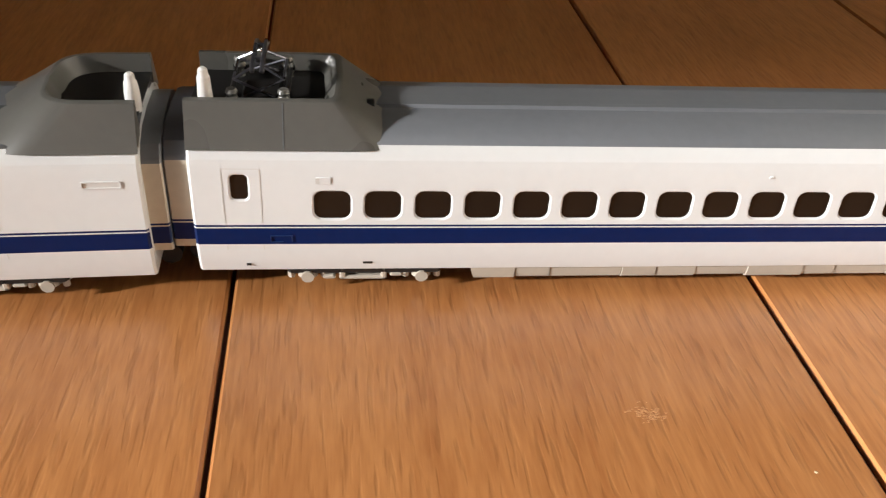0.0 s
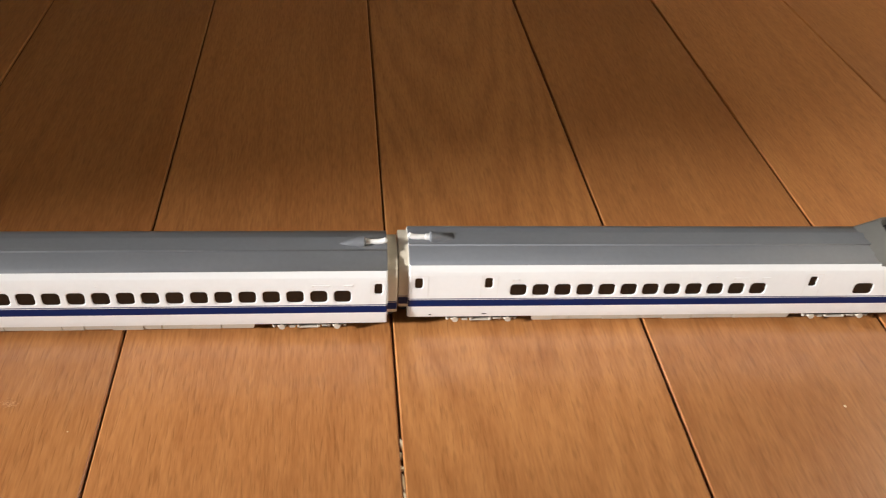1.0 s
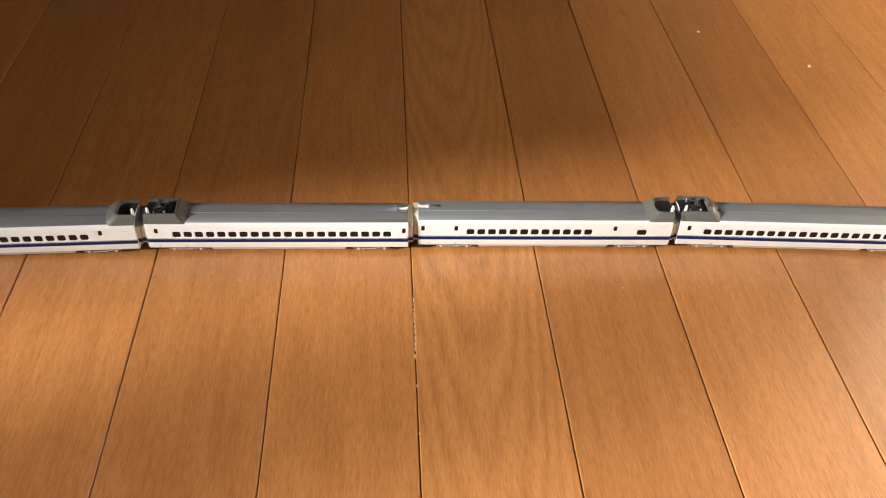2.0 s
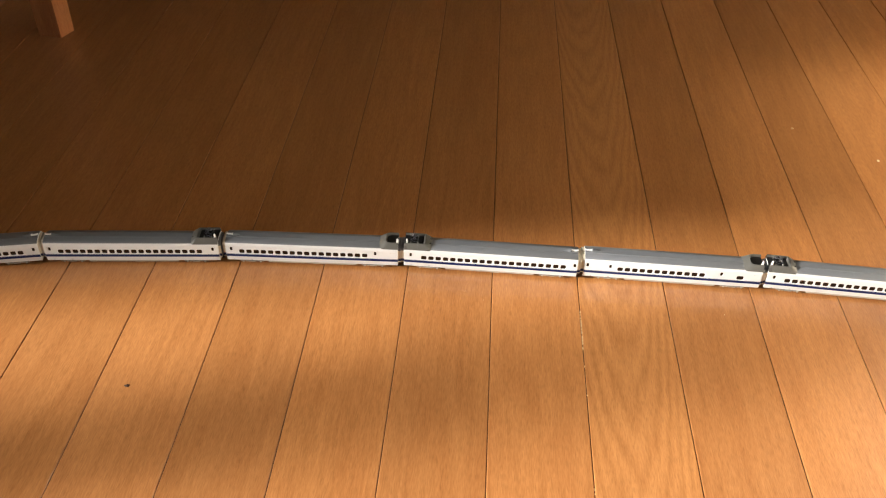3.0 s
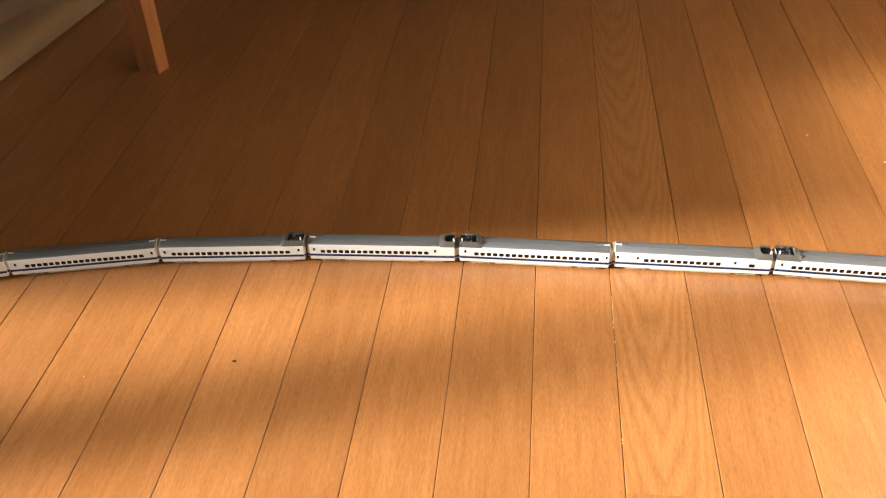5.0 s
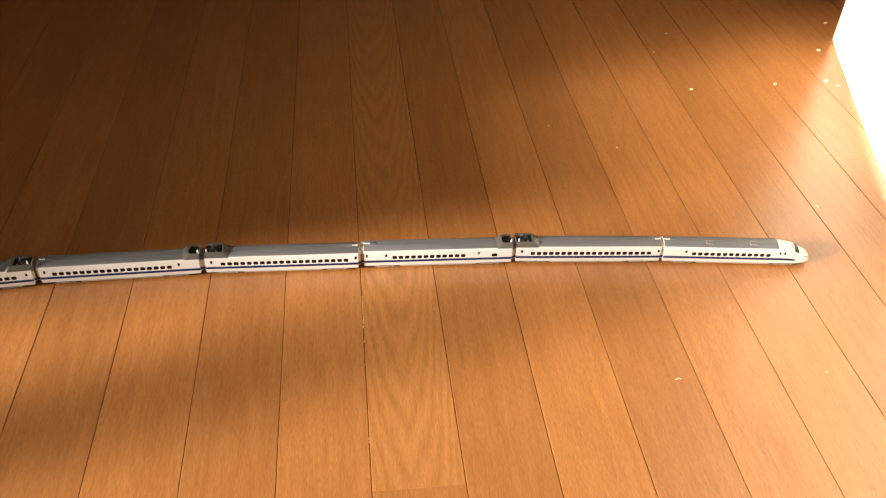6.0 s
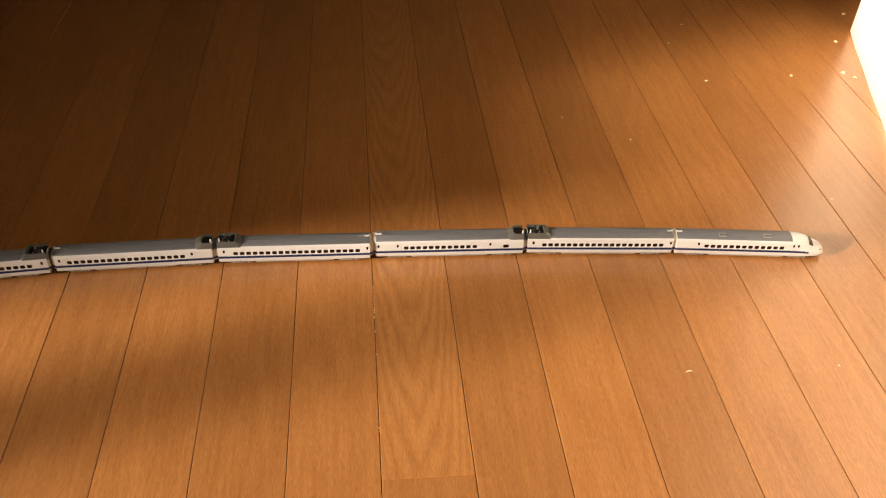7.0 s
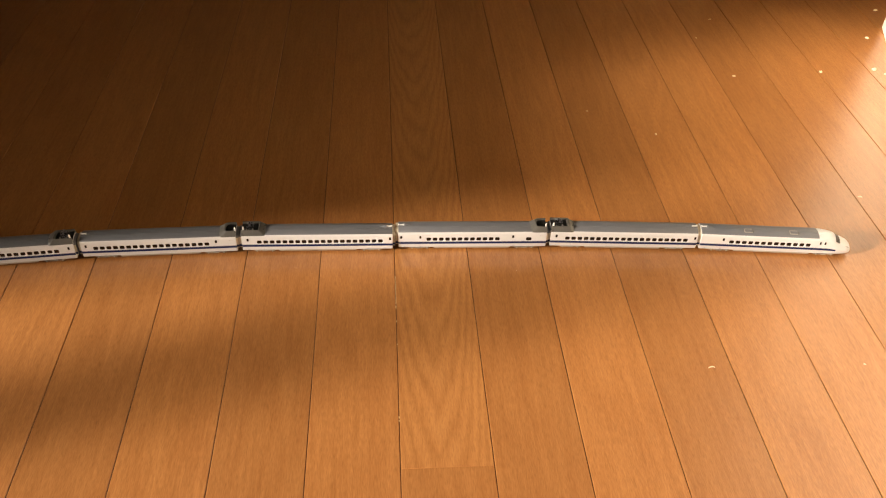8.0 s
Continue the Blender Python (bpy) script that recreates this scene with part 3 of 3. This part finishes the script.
def build_car(label, windows, doors, wide=(), left=None, right=None, nose=False, length=L, group="cars of the model train", reach=(0.0021, 0.0021)):
    """windows: first left edge, last right edge, count; doors: left edges of the door windows;
    left/right: what stands on the roof's end: 'panto', 'shield' or 'cable'."""
    car = tagged(new("train_car"), label, "model train", group)
    holes = []
    w0, w1, n = windows
    pw = 0.0047
    step = (w1 - pw - w0) / (n - 1)
    for i in range(n):
        holes.append((w0 + i * step, w0 + i * step + pw, 0.0129, 0.0169, 0.0011))
    dh = [(x, x + 0.0022, 0.0157, 0.0192, 0.0006) for x in doors]
    wd = [(x0, x1, 0.0127, 0.0166, 0.0011) for x0, x1 in wide]
    every = sorted(holes + dh + wd)
    body, roof = car_shell(every, nose, length)
    part("body", body, car, smooth=28)
    part("roof", roof, car, "slate grey plastic roof", smooth=50)
    for sign in (-1, 1):
        for h in holes + wd:
            zc = (h[2] + h[3]) / 2
            part("window", pane(h[1] - h[0], h[3] - h[2], h[4], sign), car, at=((h[0] + h[1]) / 2, sign * (facet_y(zc) - 0.00026), zc))
        for h in dh:
            door(car, h[0] - 0.0010, h[1] + 0.0015, 0.0201, sign, h)
    # small grilles and marks pressed into the side
    for sign in (-1, 1):
        for x0, x1, z0, z1 in ((w0 + 0.0004, w0 + 0.0022, 0.0180, 0.0190), (w1 - step - 0.0040, w1 - step + 0.0006, 0.0183, 0.0190), (w1 - 0.0018, w1 + 0.0005, 0.0183, 0.0190), (w0 + 0.060, w0 + 0.0604, 0.0190, 0.0194)):
            b = Build()
            y = facet_y((z0 + z1) / 2)
            a, c = sorted((sign * (y - 0.0002), sign * (y + 0.00012)))
            b.box(x0, x1, a, c, z0, z1, WHITE, 0.00005)
            b.box(x0 - 0.0001, x0 + 0.0004, min(a, c) - 0.00001, max(a, c) + 0.00001, z0 + 0.00008, z1 - 0.00008, LINE)
            part("grille", b, car, smooth=0)
        for x0, x1, z in ((0.0062, 0.0068, 0.0052), (0.0216, 0.0229, 0.0054)):
            b = Build()
            a, c = sorted((sign * 0.0100, sign * 0.01025))
            b.box(x0, x1, a, c, z, z + 0.00035, DARK)
            part("slot", b, car, smooth=0)
    if left == "panto":
        b = Build()
        for x0, x1, z0, z1 in ((0.0096, 0.0124, 0.01025, 0.01033), (0.0096, 0.0097, 0.0094, 0.01025), (0.0123, 0.0124, 0.0094, 0.01025), (0.0096, 0.0112, 0.0093, 0.0094)):
            b.box(x0, x1, -0.01072, -0.0104, z0, z1, MARK)
        part("marking", b, car, "faint pale blue outline", smooth=0)
    if right == "shield":
        for sign in (-1, 1):
            b = Build()
            x0, x1, z0, z1 = length - 0.0071, length - 0.0024, 0.0180, 0.0190
            y = facet_y((z0 + z1) / 2)
            lo, hi = rounded(x0, x1, z0, z1, 0.0002), rounded(x0 + 0.00014, x1 - 0.00014, z0 + 0.00014, z1 - 0.00014, 0.00015)
            rings = [b.add([(x, sign * (y + d), z) for x, z in q]) for q, d in ((lo, -0.0001), (lo, 0.00014), (hi, 0.00014), (hi, 0.00002))]
            for p, q in zip(rings, rings[1:]):
                b.strip(p, q, WHITE, True)
            b.face(rings[-1], LINE)
            b.box(x0 + 0.00014, x0 + 0.00060, *sorted((sign * y, sign * (y + 0.00006))), z0 + 0.00014, z1 - 0.00014, GREY)
            part("grille", b, car, smooth=0)
    for me in UNDER:
        part("equipment_box", me, car)
    for x in (0.0219, 0.1313):
        bg = part("bogie", BOGIE, car, "pale grey plastic bogie frame", at=(x, 0, 0))
        for dx in (-0.0078, 0.0078):
            for y in (-0.0046, 0.0046):
                part("wheel", WHEEL, bg, "shiny metal wheel", at=(dx, y, 0.0029))
    part("gangway", gangway(-1, reach[0], ROOF if left == "panto" else CREAM), car)
    if not nose:
        part("gangway", gangway(1, reach[1], ROOF if right in ("panto", "shield") else CREAM), car, at=(length, 0, 0))
    for x, s in ((0.0, -1), (length, 1)):
        if nose and s > 0:
            continue
        b = Build()
        b.box(*sorted((x, x + s * 0.0019)), -0.0022, 0.0022, 0.0030, 0.0062, DARK, 0.0003)
        b.tube([(x + s * 0.0008, -0.0035, 0.0030), (x + s * 0.0008, 0.0035, 0.0030)], 0.0016, DARK, 12)
        part("coupler", b, car)
    for side, kind in ((0, left), (1, right)):
        m = Matrix.Identity(4) if side == 0 else Matrix.Translation((length, 0, 0)) @ Matrix.Scale(-1, 4, (1, 0, 0))
        made = []
        if kind == "panto":
            made = [("pantograph_cover", fairing(0.0170, 0.0190, 0.0212, 0.0247, 0.0045), "dark grey open-topped wind shield"), ("pantograph", pantograph()[0], "thin grey metal diamond pantograph")]
        elif kind == "shield":
            made = [("pantograph_cover", fairing(0.0046, 0.0114, 0.0096, 0.0174, 0.0015, 0.0014), "dark grey open-topped wind shield")]
        elif kind == "cable":
            b = cable_head(Build())
            b.v = [(-x, y, z) for x, y, z in b.v]
            made = [("cable_head", b, "")]
        if kind in ("panto", "shield"):
            b = Build()
            ix, iy, lo = (0.0024, -0.0056, 0.0238) if kind == "panto" else (0.0007, -0.0042, 0.0254)
            hi = 0.0314 if kind == "panto" else 0.0304
            b.tube([(ix, iy, lo), (ix, iy, lo + 0.45 * (hi - lo)), (ix, iy, hi - 0.0012), (ix, iy, hi - 0.0010), (ix, iy, hi - 0.0003), (ix, iy, hi)], [0.00098, 0.00095, 0.00080, 0.00064, 0.0006, 0.0003], CERAMIC, 16)
            made.append(("insulator", b, "white insulator post"))
        for name, b, text in made:
            b.v = [tuple(m @ Vector(p)) for p in b.v]
            made_part = part(name, b, car, text, smooth=35)
            if name == "pantograph":
                for piece, pb, words in pantograph()[1]:
                    pb.v = [tuple(m @ Vector(p)) for p in pb.v]
                    part(piece, pb, made_part, words, smooth=35)
    if "panto" in (left, right):
        for dx, y in ((0.0226, -0.0030), (0.0212, 0.0004)):
            b = Build()
            x = dx if left == "panto" else length - dx
            b.box(x - 0.0005, x + 0.0005, y - 0.0005, y + 0.0005, 0.0250, 0.0268 if dx < 0.022 else 0.02615, DARK, 0.0001)
            part("slot", b, car)
        b = Build()
        x = 0.0118 if left == "panto" else length - 0.0118
        for sign in (-1, 1):
            ids = [b.add([(x + dx, sign * (0.00985 - 0.0022 * u), 0.0224 + 0.0055 * u) for u in (0.02, 0.98)]) for dx in (-0.00006, 0.00006)]
            low = [b.add([(x + dx, sign * (0.00970 - 0.0022 * u), 0.0224 + 0.0055 * u) for u in (0.02, 0.98)]) for dx in (0.00006, -0.00006)]
            for p, q in ((ids[0], ids[1]), (ids[1], low[0]), (low[1], ids[0])):
                b.strip(p, q, ROOF)
        part("seam", b, car, smooth=0)
    if nose:
        part("windscreen", windscreen(), car, "dark curved cab windscreen", smooth=60)
        for sign in (-1, 1):
            b = Build()
            y0, z0 = nose_section(0.1525)[7]; y1, z1 = nose_section(0.1560)[7]
            b.tube([(0.1522, sign * (y0 + 0.0001), z0 - 0.0004), (0.1540, sign * ((y0 + y1) / 2 + 0.0003), (z0 + z1) / 2 - 0.0003), (0.1558, sign * (y1 + 0.0002), z1 - 0.0002)], [0.0002, 0.00045, 0.0002], GLASS, 8)
            part("headlight", b, car, "narrow dark headlight slit")
        for sign in (-1, 1):
            for x in (0.1238, 0.1288):
                zc = 0.0176
                part("cab_window", pane(0.0016, 0.0030, 0.0004, sign), car, "small dark cab window", at=(x, sign * (facet_y(zc) + 0.00008 - (0.0003 if x > 0.126 else 0.00012)), zc))
        for x in (0.045, 0.092):
            b = Build()
            b.box(x, x + 0.0076, -0.0054, -0.0012, 0.0242, 0.02560, ROOF, 0.00025)
            hatch = part("roof_hatch", b, car)
            b = Build()
            b.box(x + 0.0078, x + 0.0092, -0.0052, -0.0014, 0.0242, 0.02550, COVER, 0.0002)
            part("slot", b, hatch)
            b = Build()
            for y in (-0.0057, -0.0011):
                b.box(x - 0.0003, x + 0.0078, y, y + 0.00035, 0.0242, 0.02575 if y > -0.003 else 0.02515, GREY, 0.0001)
            b.box(x - 0.0005, x - 0.0001, -0.0057, -0.0008, 0.0242, 0.02565, GREY, 0.0001)
            part("rim", b, hatch, "pale raised rim")
    return car

def stand(car, left, right, base=0.0098, turned=False):
    """Put a car on the floor by the lower corners of its near side."""
    a, c = Vector((*left, 0)), Vector((*right, 0))
    u = (c - a).normalized()
    ang = math.degrees(math.atan2(u.y, u.x))
    nrm = Vector((-u.y, u.x, 0))
    p = a + nrm * base
    car.matrix_world = pose(p.x, p.y, 0, 0, 0, ang)
    return car

W = "white model bullet train car with navy stripe"
stand(build_car(W + ", behind the leading car", (0.0153, 0.1432, 20), (0.0050, 0.1497), left="panto", right="cable"), (0.1621, -0.0005), (0.3152, -0.0098))
stand(build_car(W + " and single end window", (0.0290, 0.1047, 12), (0.0018, 0.0216, 0.1175), wide=((0.1321, 0.1379),), left="cable", right="shield", reach=(0.0028, 0.0021)), (0.0043, 0.0021), (0.1576, -0.0014))
stand(build_car(W + " and pantograph", (0.0153, 0.1432, 20), (0.0050, 0.1497), left="panto", right="cable", reach=(0.0030, 0.0028)), (-0.1550, 0.0027), (-0.0015, 0.0000))
stand(build_car(W + " and eighteen windows", (0.0120, 0.1262, 18), (0.0040, 0.1321), left="cable", right="shield", reach=(0.0026, 0.0024)), (-0.3136, -0.0026), (-0.1603, 0.0018))
stand(build_car(W + " and rear pantograph", (0.0120, 0.1385, 20), (0.0040, 0.1470), left="cable", right="panto"), (-0.4722, -0.0170), (-0.3193, -0.0044))
stand(build_car(W + ", plain roof", (0.0165, 0.1400, 20), (0.0060, 0.1480), left="cable", right="cable"), (-0.6271, -0.0475), (-0.4767, -0.0177))
HEAD = "white model bullet train lead car with sloping nose"
head = build_car(HEAD + " and grey roof", (0.0298, 0.1140, 13), (0.0225,), nose=True, length=0.159, left="cable")
head.matrix_world = pose(0.3195, -0.0005, 0, 0, 0, -5.6)
tail = copy_thing(head, pose(-0.6335, -0.0395, 0, 0, 0, 180 + 17.5))
tagged(tail, "white model bullet train tail car with sloping nose")


# ---------------------------------------------------------------- furniture and small things
def curtain():
    """A white cloth hanging to the floor, with soft folds."""
    c = tagged(new("curtain"), "sunlit white lace curtain hanging down to the wooden floor", "curtain")
    b = Build()
    rows, n = [], 150
    for j in range(13):
        z = 0.004 + 2.0 * (j / 12) ** 1.3
        row = []
        for i in range(n + 1):
            u = i / n
            # from the wall out to the folded edge, along the hem, and back to the wall
            if u < 0.14:
                x, y = 1.12 - 0.358 * u / 0.14, 0.545 - 0.04 * u / 0.14
            else:
                y = 0.505 - 1.55 * (u - 0.14) / 0.86
                x = 0.762 - 0.315 * (0.505 - y) + (0.62 * (-y) ** 1.4 if y < 0 else 0)
            sway = 0.012 * math.sin(34 * u + 0.5) + 0.006 * math.sin(71 * u)
            sway *= 0.0 if u < 0.17 else 0.10 + 0.90 * min(1, z * 1.6)
            row.append((x + sway * 0.95, y + sway * 0.3, z + (0.003 * math.sin(23 * u) if j == 0 else 0)))
        rows.append(b.add(row))
    for a, q in zip(rows, rows[1:]):
        b.strip(a, q, CURTAIN)
    cl = part("cloth", b, c, smooth=60)
    sol = cl.modifiers.new("thickness", "SOLIDIFY"); sol.thickness = 0.0015
    r = Build()
    r.tube([(1.10, 0.60, 2.03), (1.10, -1.10, 2.03)], 0.012, FRAME, 10)
    part("rail", r, c, "round bronze curtain rail")
curtain()

def sun_blocker():
    """Unseen half-height cloth added to one side of the west window; its slanting free edge bounds the sun patch."""
    c = tagged(new("curtain"), "unseen half-height brown cloth added at the west window to bound the sun patch", "curtain")
    b = Build()
    rows = []
    for j in range(15):
        z = 0.02 + 0.695 * j / 14
        # slant set so the sun patch ends just behind the train
        free = -0.30 - 0.352 * z
        row = []
        for i in range(61):
            u = i / 60
            fold = 0.012 * math.sin(40 * u + 0.4 * j) * (0.3 + 0.7 * z)
            row.append((WX0 + 0.045 + fold, free + (-0.06 - free) * u, z))
        rows.append(b.add(row))
    for a, q in zip(rows, rows[1:]):
        b.strip(a, q, BROWN_CLOTH)
    cl = part("cloth", b, c, smooth=60)
    sol = cl.modifiers.new("thickness", "SOLIDIFY"); sol.thickness = 0.003
    r = Build(); r.tube([(WX0 + 0.045, -0.64, 0.720), (WX0 + 0.045, -0.05, 0.720)], 0.006, FRAME, 10)
    part("rail", r, c, "thin bronze rod of the added sun-blocking cloth")
sun_blocker()

def daybed():
    bed = tagged(new("daybed"), "low daybed with a creased brown cotton cover and cream valance", "bed")
    b = Build()
    # the cover hangs down the front with one long soft crease
    prof = [(0.034, 0.060), (0.036, 0.068), (0.034, 0.076), (0.024, 0.088), (0.013, 0.103), (0.007, 0.118), (0.010, 0.132), (0.020, 0.145), (0.04, 0.150)]
    rows = []
    for d, z in prof:
        row = []
        z *= 0.87
        for i in range(41):
            y = 0.02 + 1.5 * i / 40
            wob = 0.005 * math.sin(9 * y + z * 30) + 0.003 * math.sin(23 * y + 20 * z)
            row.append((-0.909 + 0.130 * (y - 0.02) - d + wob * min(1, z * 15), y, z))
        rows.append(b.add(row))
    v = Build()
    hang = []
    # a valance below it, its top edge tucked in behind the crease
    for d, z in [(0.060, 0.004), (0.004, 0.004), (0.000, 0.008), (-0.004, 0.02), (-0.004, 0.036), (0.001, 0.047), (0.012, 0.055), (0.030, 0.060), (0.060, 0.062)]:
        row = []
        for i in range(41):
            y = 0.02 + 1.5 * i / 40
            wob = 0.004 * math.sin(11 * y + 1.2) + 0.002 * math.sin(29 * y + 20 * z)
            row.append((-0.909 + 0.130 * (y - 0.02) - d + wob * min(1, z * 15), y, z * 0.87))
        hang.append(v.add(row))
    for a, q in zip(hang, hang[1:]):
        v.strip(a, q, CREAM_CLOTH)
    v.strip(hang[-1], hang[0], CREAM_CLOTH)
    v.face([r[0] for r in hang], CREAM_CLOTH); v.face([r[-1] for r in hang], CREAM_CLOTH)
    part("valance", v, bed, smooth=60)
    back = b.add([(-1.75, 0.02 + 1.5 * i / 40, 0.131) for i in range(41)])
    rows.append(back)
    low = b.add([(-1.75, 0.02 + 1.5 * i / 40, 0.052) for i in range(41)])
    rows.append(low)
    for a, q in zip(rows, rows[1:]):
        b.strip(a, q, SHADED_COVER_CLOTH)
    b.strip(rows[-1], rows[0], SHADED_COVER_CLOTH)
    b.face([r[0] for r in rows], SHADED_COVER_CLOTH); b.face([r[-1] for r in rows], SHADED_COVER_CLOTH)
    part("cover", b, bed, smooth=60)
    base = Build(); base.box(-1.74, -1.02, 0.05, 1.49, 0.0, 0.050, LEG_WOOD, 0.003)
    part("bed_base", base, bed, "wooden base under the cover")
    q = tagged(new("blanket"), "folded grey-green blanket with dark red lining lying on the daybed", "blanket")
    k = Build(); k.box(-1.70, -0.905, 0.06, 1.2, 0.132, 0.185, BLUE_CLOTH, 0.014)
    part("blanket_fold", k, q)
    k = Build(); k.box(-1.66, -0.955, 0.10, 1.16, 0.186, 0.21, RED_CLOTH, 0.010)
    part("lining", k, q, "dark red-brown lining")
daybed()

def leg_table():
    t = tagged(new("table"), "small table with square tapered varnished wooden legs", "table")
    def leg(x, y, lx, ly):
        b = Build()
        lo = [(-0.030, 0.004), (0.0, 0.0), (0.0076, 0.0225), (-0.0224, 0.0265)]
        a = b.add([(x + p[0], y + p[1], 0.0) for p in lo])
        g = 1.25
        c = b.add([(x + p[0] * g + lx, y + p[1] * g + ly, 0.40) for p in lo])
        b.strip(a, c, LEG_WOOD, True); b.face(a, LEG_WOOD); b.face(c, LEG_WOOD)
        part("leg", b, t, smooth=0)
    leg(-0.6370, 0.4095, 0.006, 0.004); leg(-0.638, 1.05, -0.01, -0.01)
    leg(-1.15, 1.15, 0.01, -0.01); leg(-1.15, 0.50, 0.01, 0.01)
    b = Build(); b.box(-1.22, -0.60, 0.38, 1.14, 0.40, 0.425, LEG_WOOD, 0.004)
    part("tabletop", b, t)
leg_table()

def blob(name, x, y, r, h, mat, label, category, seed, stretch=1.0, turn=0.0):
    """A small irregular flake or crumb lying on the boards."""
    rnd = random.Random(seed)
    b = Build()
    n = 9
    rings = []
    for f, z in ((1.0, 0.00005), (0.85, h * 0.6), (0.45, h)):
        ring = []
        for i in range(n):
            a = 2 * math.pi * i / n
            q = r * f * rnd.uniform(0.7, 1.2)
            px, py = q * math.cos(a) * stretch, q * math.sin(a)
            ring.append((px * math.cos(turn) - py * math.sin(turn), px * math.sin(turn) + py * math.cos(turn), z))
        rings.append(b.add(ring))
    for p, q in zip(rings, rings[1:]):
        b.strip(p, q, mat, True)
    b.face(rings[0], mat); b.face(rings[-1], mat)
    return tagged(part(name, b, at=(x, y, 0), smooth=50), label, category, "crumbs on the floor")

CRUMBS = [(0.4811, 0.3640, 0.0030), (0.3322, 0.2171, 0.0024), (0.5360, 0.0792, 0.0026), (0.6915, 0.3795, 0.0055), (0.7260, 0.4780, 0.0040), (0.5019, 0.5446, 0.0026), (0.4616, 0.4811, 0.0022), (0.4266, -0.1740, 0.0016), (0.6105, 0.3740, 0.0040), (0.7020, 0.3650, 0.0035), (0.7842, 0.5751, 0.0045), (0.1234, -0.0337, 0.0005), (-0.0830, -0.0322, 0.0003), (-0.4904, -0.1790, 0.0009), (0.2556, 0.2746, 0.0020)]
for i, (x, y, r) in enumerate(CRUMBS):
    blob("crumb", x, y, r * 0.6, r * 0.35, CRUMB, "pale dry crumb lying on the wooden floor", "crumb", i, 1.5, i * 1.3)

def shaving():
    b = Build()
    b.tube([(0.2835 + 0.0028 * math.cos(a), -0.1738 + 0.0018 * math.sin(a), 0.0009 + 0.0004 * math.sin(2 * a)) for a in (0.2 + 0.35 * k for k in range(9))], [0.0003, 0.0004, 0.0005, 0.0006, 0.0006, 0.0006, 0.0005, 0.0004, 0.0002], CRUMB, 7)
    tagged(part("wood_shaving", b), "curled pale wood shaving lying on the floor", "wood shaving")
shaving()
blob("speck", -0.3545, -0.1505, 0.0016, 0.0006, SPECK, "small dark brown speck on the wooden floor", "speck", 40, 1.3)

def chips():
    """Pale splinters where the edge of one strip has chipped along its groove."""
    c = tagged(new("chipped_edge"), "pale chipped splinters along a floor groove", "splinter")
    rnd = random.Random(9)
    y = -0.0385
    spots = []
    while y > -0.083:
        d = rnd.uniform(0.0015, 0.0055)
        spots.append((y, d)); y -= d + rnd.uniform(0.0, 0.0022)
    spots += [(-0.2150, 0.003), (-0.2195, 0.0015), (-0.101, 0.002), (-0.131, 0.0015)]
    for y, d in spots:
        b = Build()
        w = rnd.uniform(0.0004, 0.0010)
        x = rnd.uniform(-0.0003, 0.0004)
        pts = [(x - w / 2, y), (x + w * 0.5, y - d * 0.2), (x + w * 0.7, y - d * 0.7), (x, y - d), (x - w * 0.6, y - d * 0.6)]
        lo = b.add([(px, py, -0.0010) for px, py in pts]); hi = b.add([(px, py, -0.0001 - rnd.uniform(0, 0.0004)) for px, py in pts])
        b.strip(lo, hi, CRUMB, True); b.face(lo, CRUMB); b.face(hi, CRUMB)
        part("splinter", b, c, smooth=0)
chips()

def scuff():
    """A worn pale patch in the lacquer, made of a few thin flecks."""
    s = tagged(new("scuff_mark"), "pale scuffed patch in the floor lacquer", "scuff")
    rnd = random.Random(3)
    for i in range(70):
        b = Build()
        x, y = -0.0998 + rnd.gauss(0, 0.0010), -0.0222 + rnd.gauss(0, 0.0007)
        r = rnd.uniform(0.00006, 0.00020)
        n = 7
        ids = b.add([(x + r * rnd.uniform(0.5, 1.3) * math.cos(2 * math.pi * k / n) * 1.8, y + r * rnd.uniform(0.5, 1.3) * math.sin(2 * math.pi * k / n) * 0.8, 0.000012 + 0.0000004 * i) for k in range(n)])
        lo = b.add([(b.v[k][0], b.v[k][1], 0.0) for k in ids])
        b.strip(lo, ids, SCUFF, True); b.face(ids, SCUFF)
        part("fleck", b, s, smooth=0)
scuff()


# ---------------------------------------------------------------- floor boards
P = 0.0757           # width of one strip
def plank_mesh(length, mat, width=P, c=0.00045, gap=0.00030):
    b = Build()
    h, d = width / 2 - gap, 0.0010
    rings = []
    for y, e in ((0.0, c), (c * 0.6, 0.0), (length - c * 0.6, 0.0), (length, c)):
        rings.append(b.add([(-h, y, -d), (-h, y, -c * 1.1 - e), (-h + c, y, -e), (h - c, y, -e), (h, y, -c * 1.1 - e), (h, y, -d)]))
    for a, q in zip(rings, rings[1:]):
        b.strip(a, q, mat)
    b.face(rings[0], mat); b.face(rings[-1], mat)
    return b.mesh("plank", 0)
FULL = 0.909
meshes = {}
joints = random.Random(4)
for k in range(-27, 17):
    if k == 0:
        y = -0.2690 - 2 * FULL
    else:
        # strip ends lie before and behind the part of the floor that shows
        y = -0.38 - joints.uniform(0.02, 0.3) - 2 * FULL
        if k % 4 == 0: y -= 0.02
    while y < WY1:
        lo, hi = max(y, WY0), min(y + 2 * FULL, WY1)
        if hi - lo > 0.02:
            arched = k == 0 and lo < 0 < hi
            key = (round(hi - lo, 4), arched)
            if key not in meshes:
                meshes[key] = plank_mesh(key[0], FIGURED_WOOD if arched else FLOOR_WOOD)
            part("plank", meshes[key], bpy.data.objects["floor"], at=((k + 0.5) * P, lo, 0))
        y += 2 * FULL
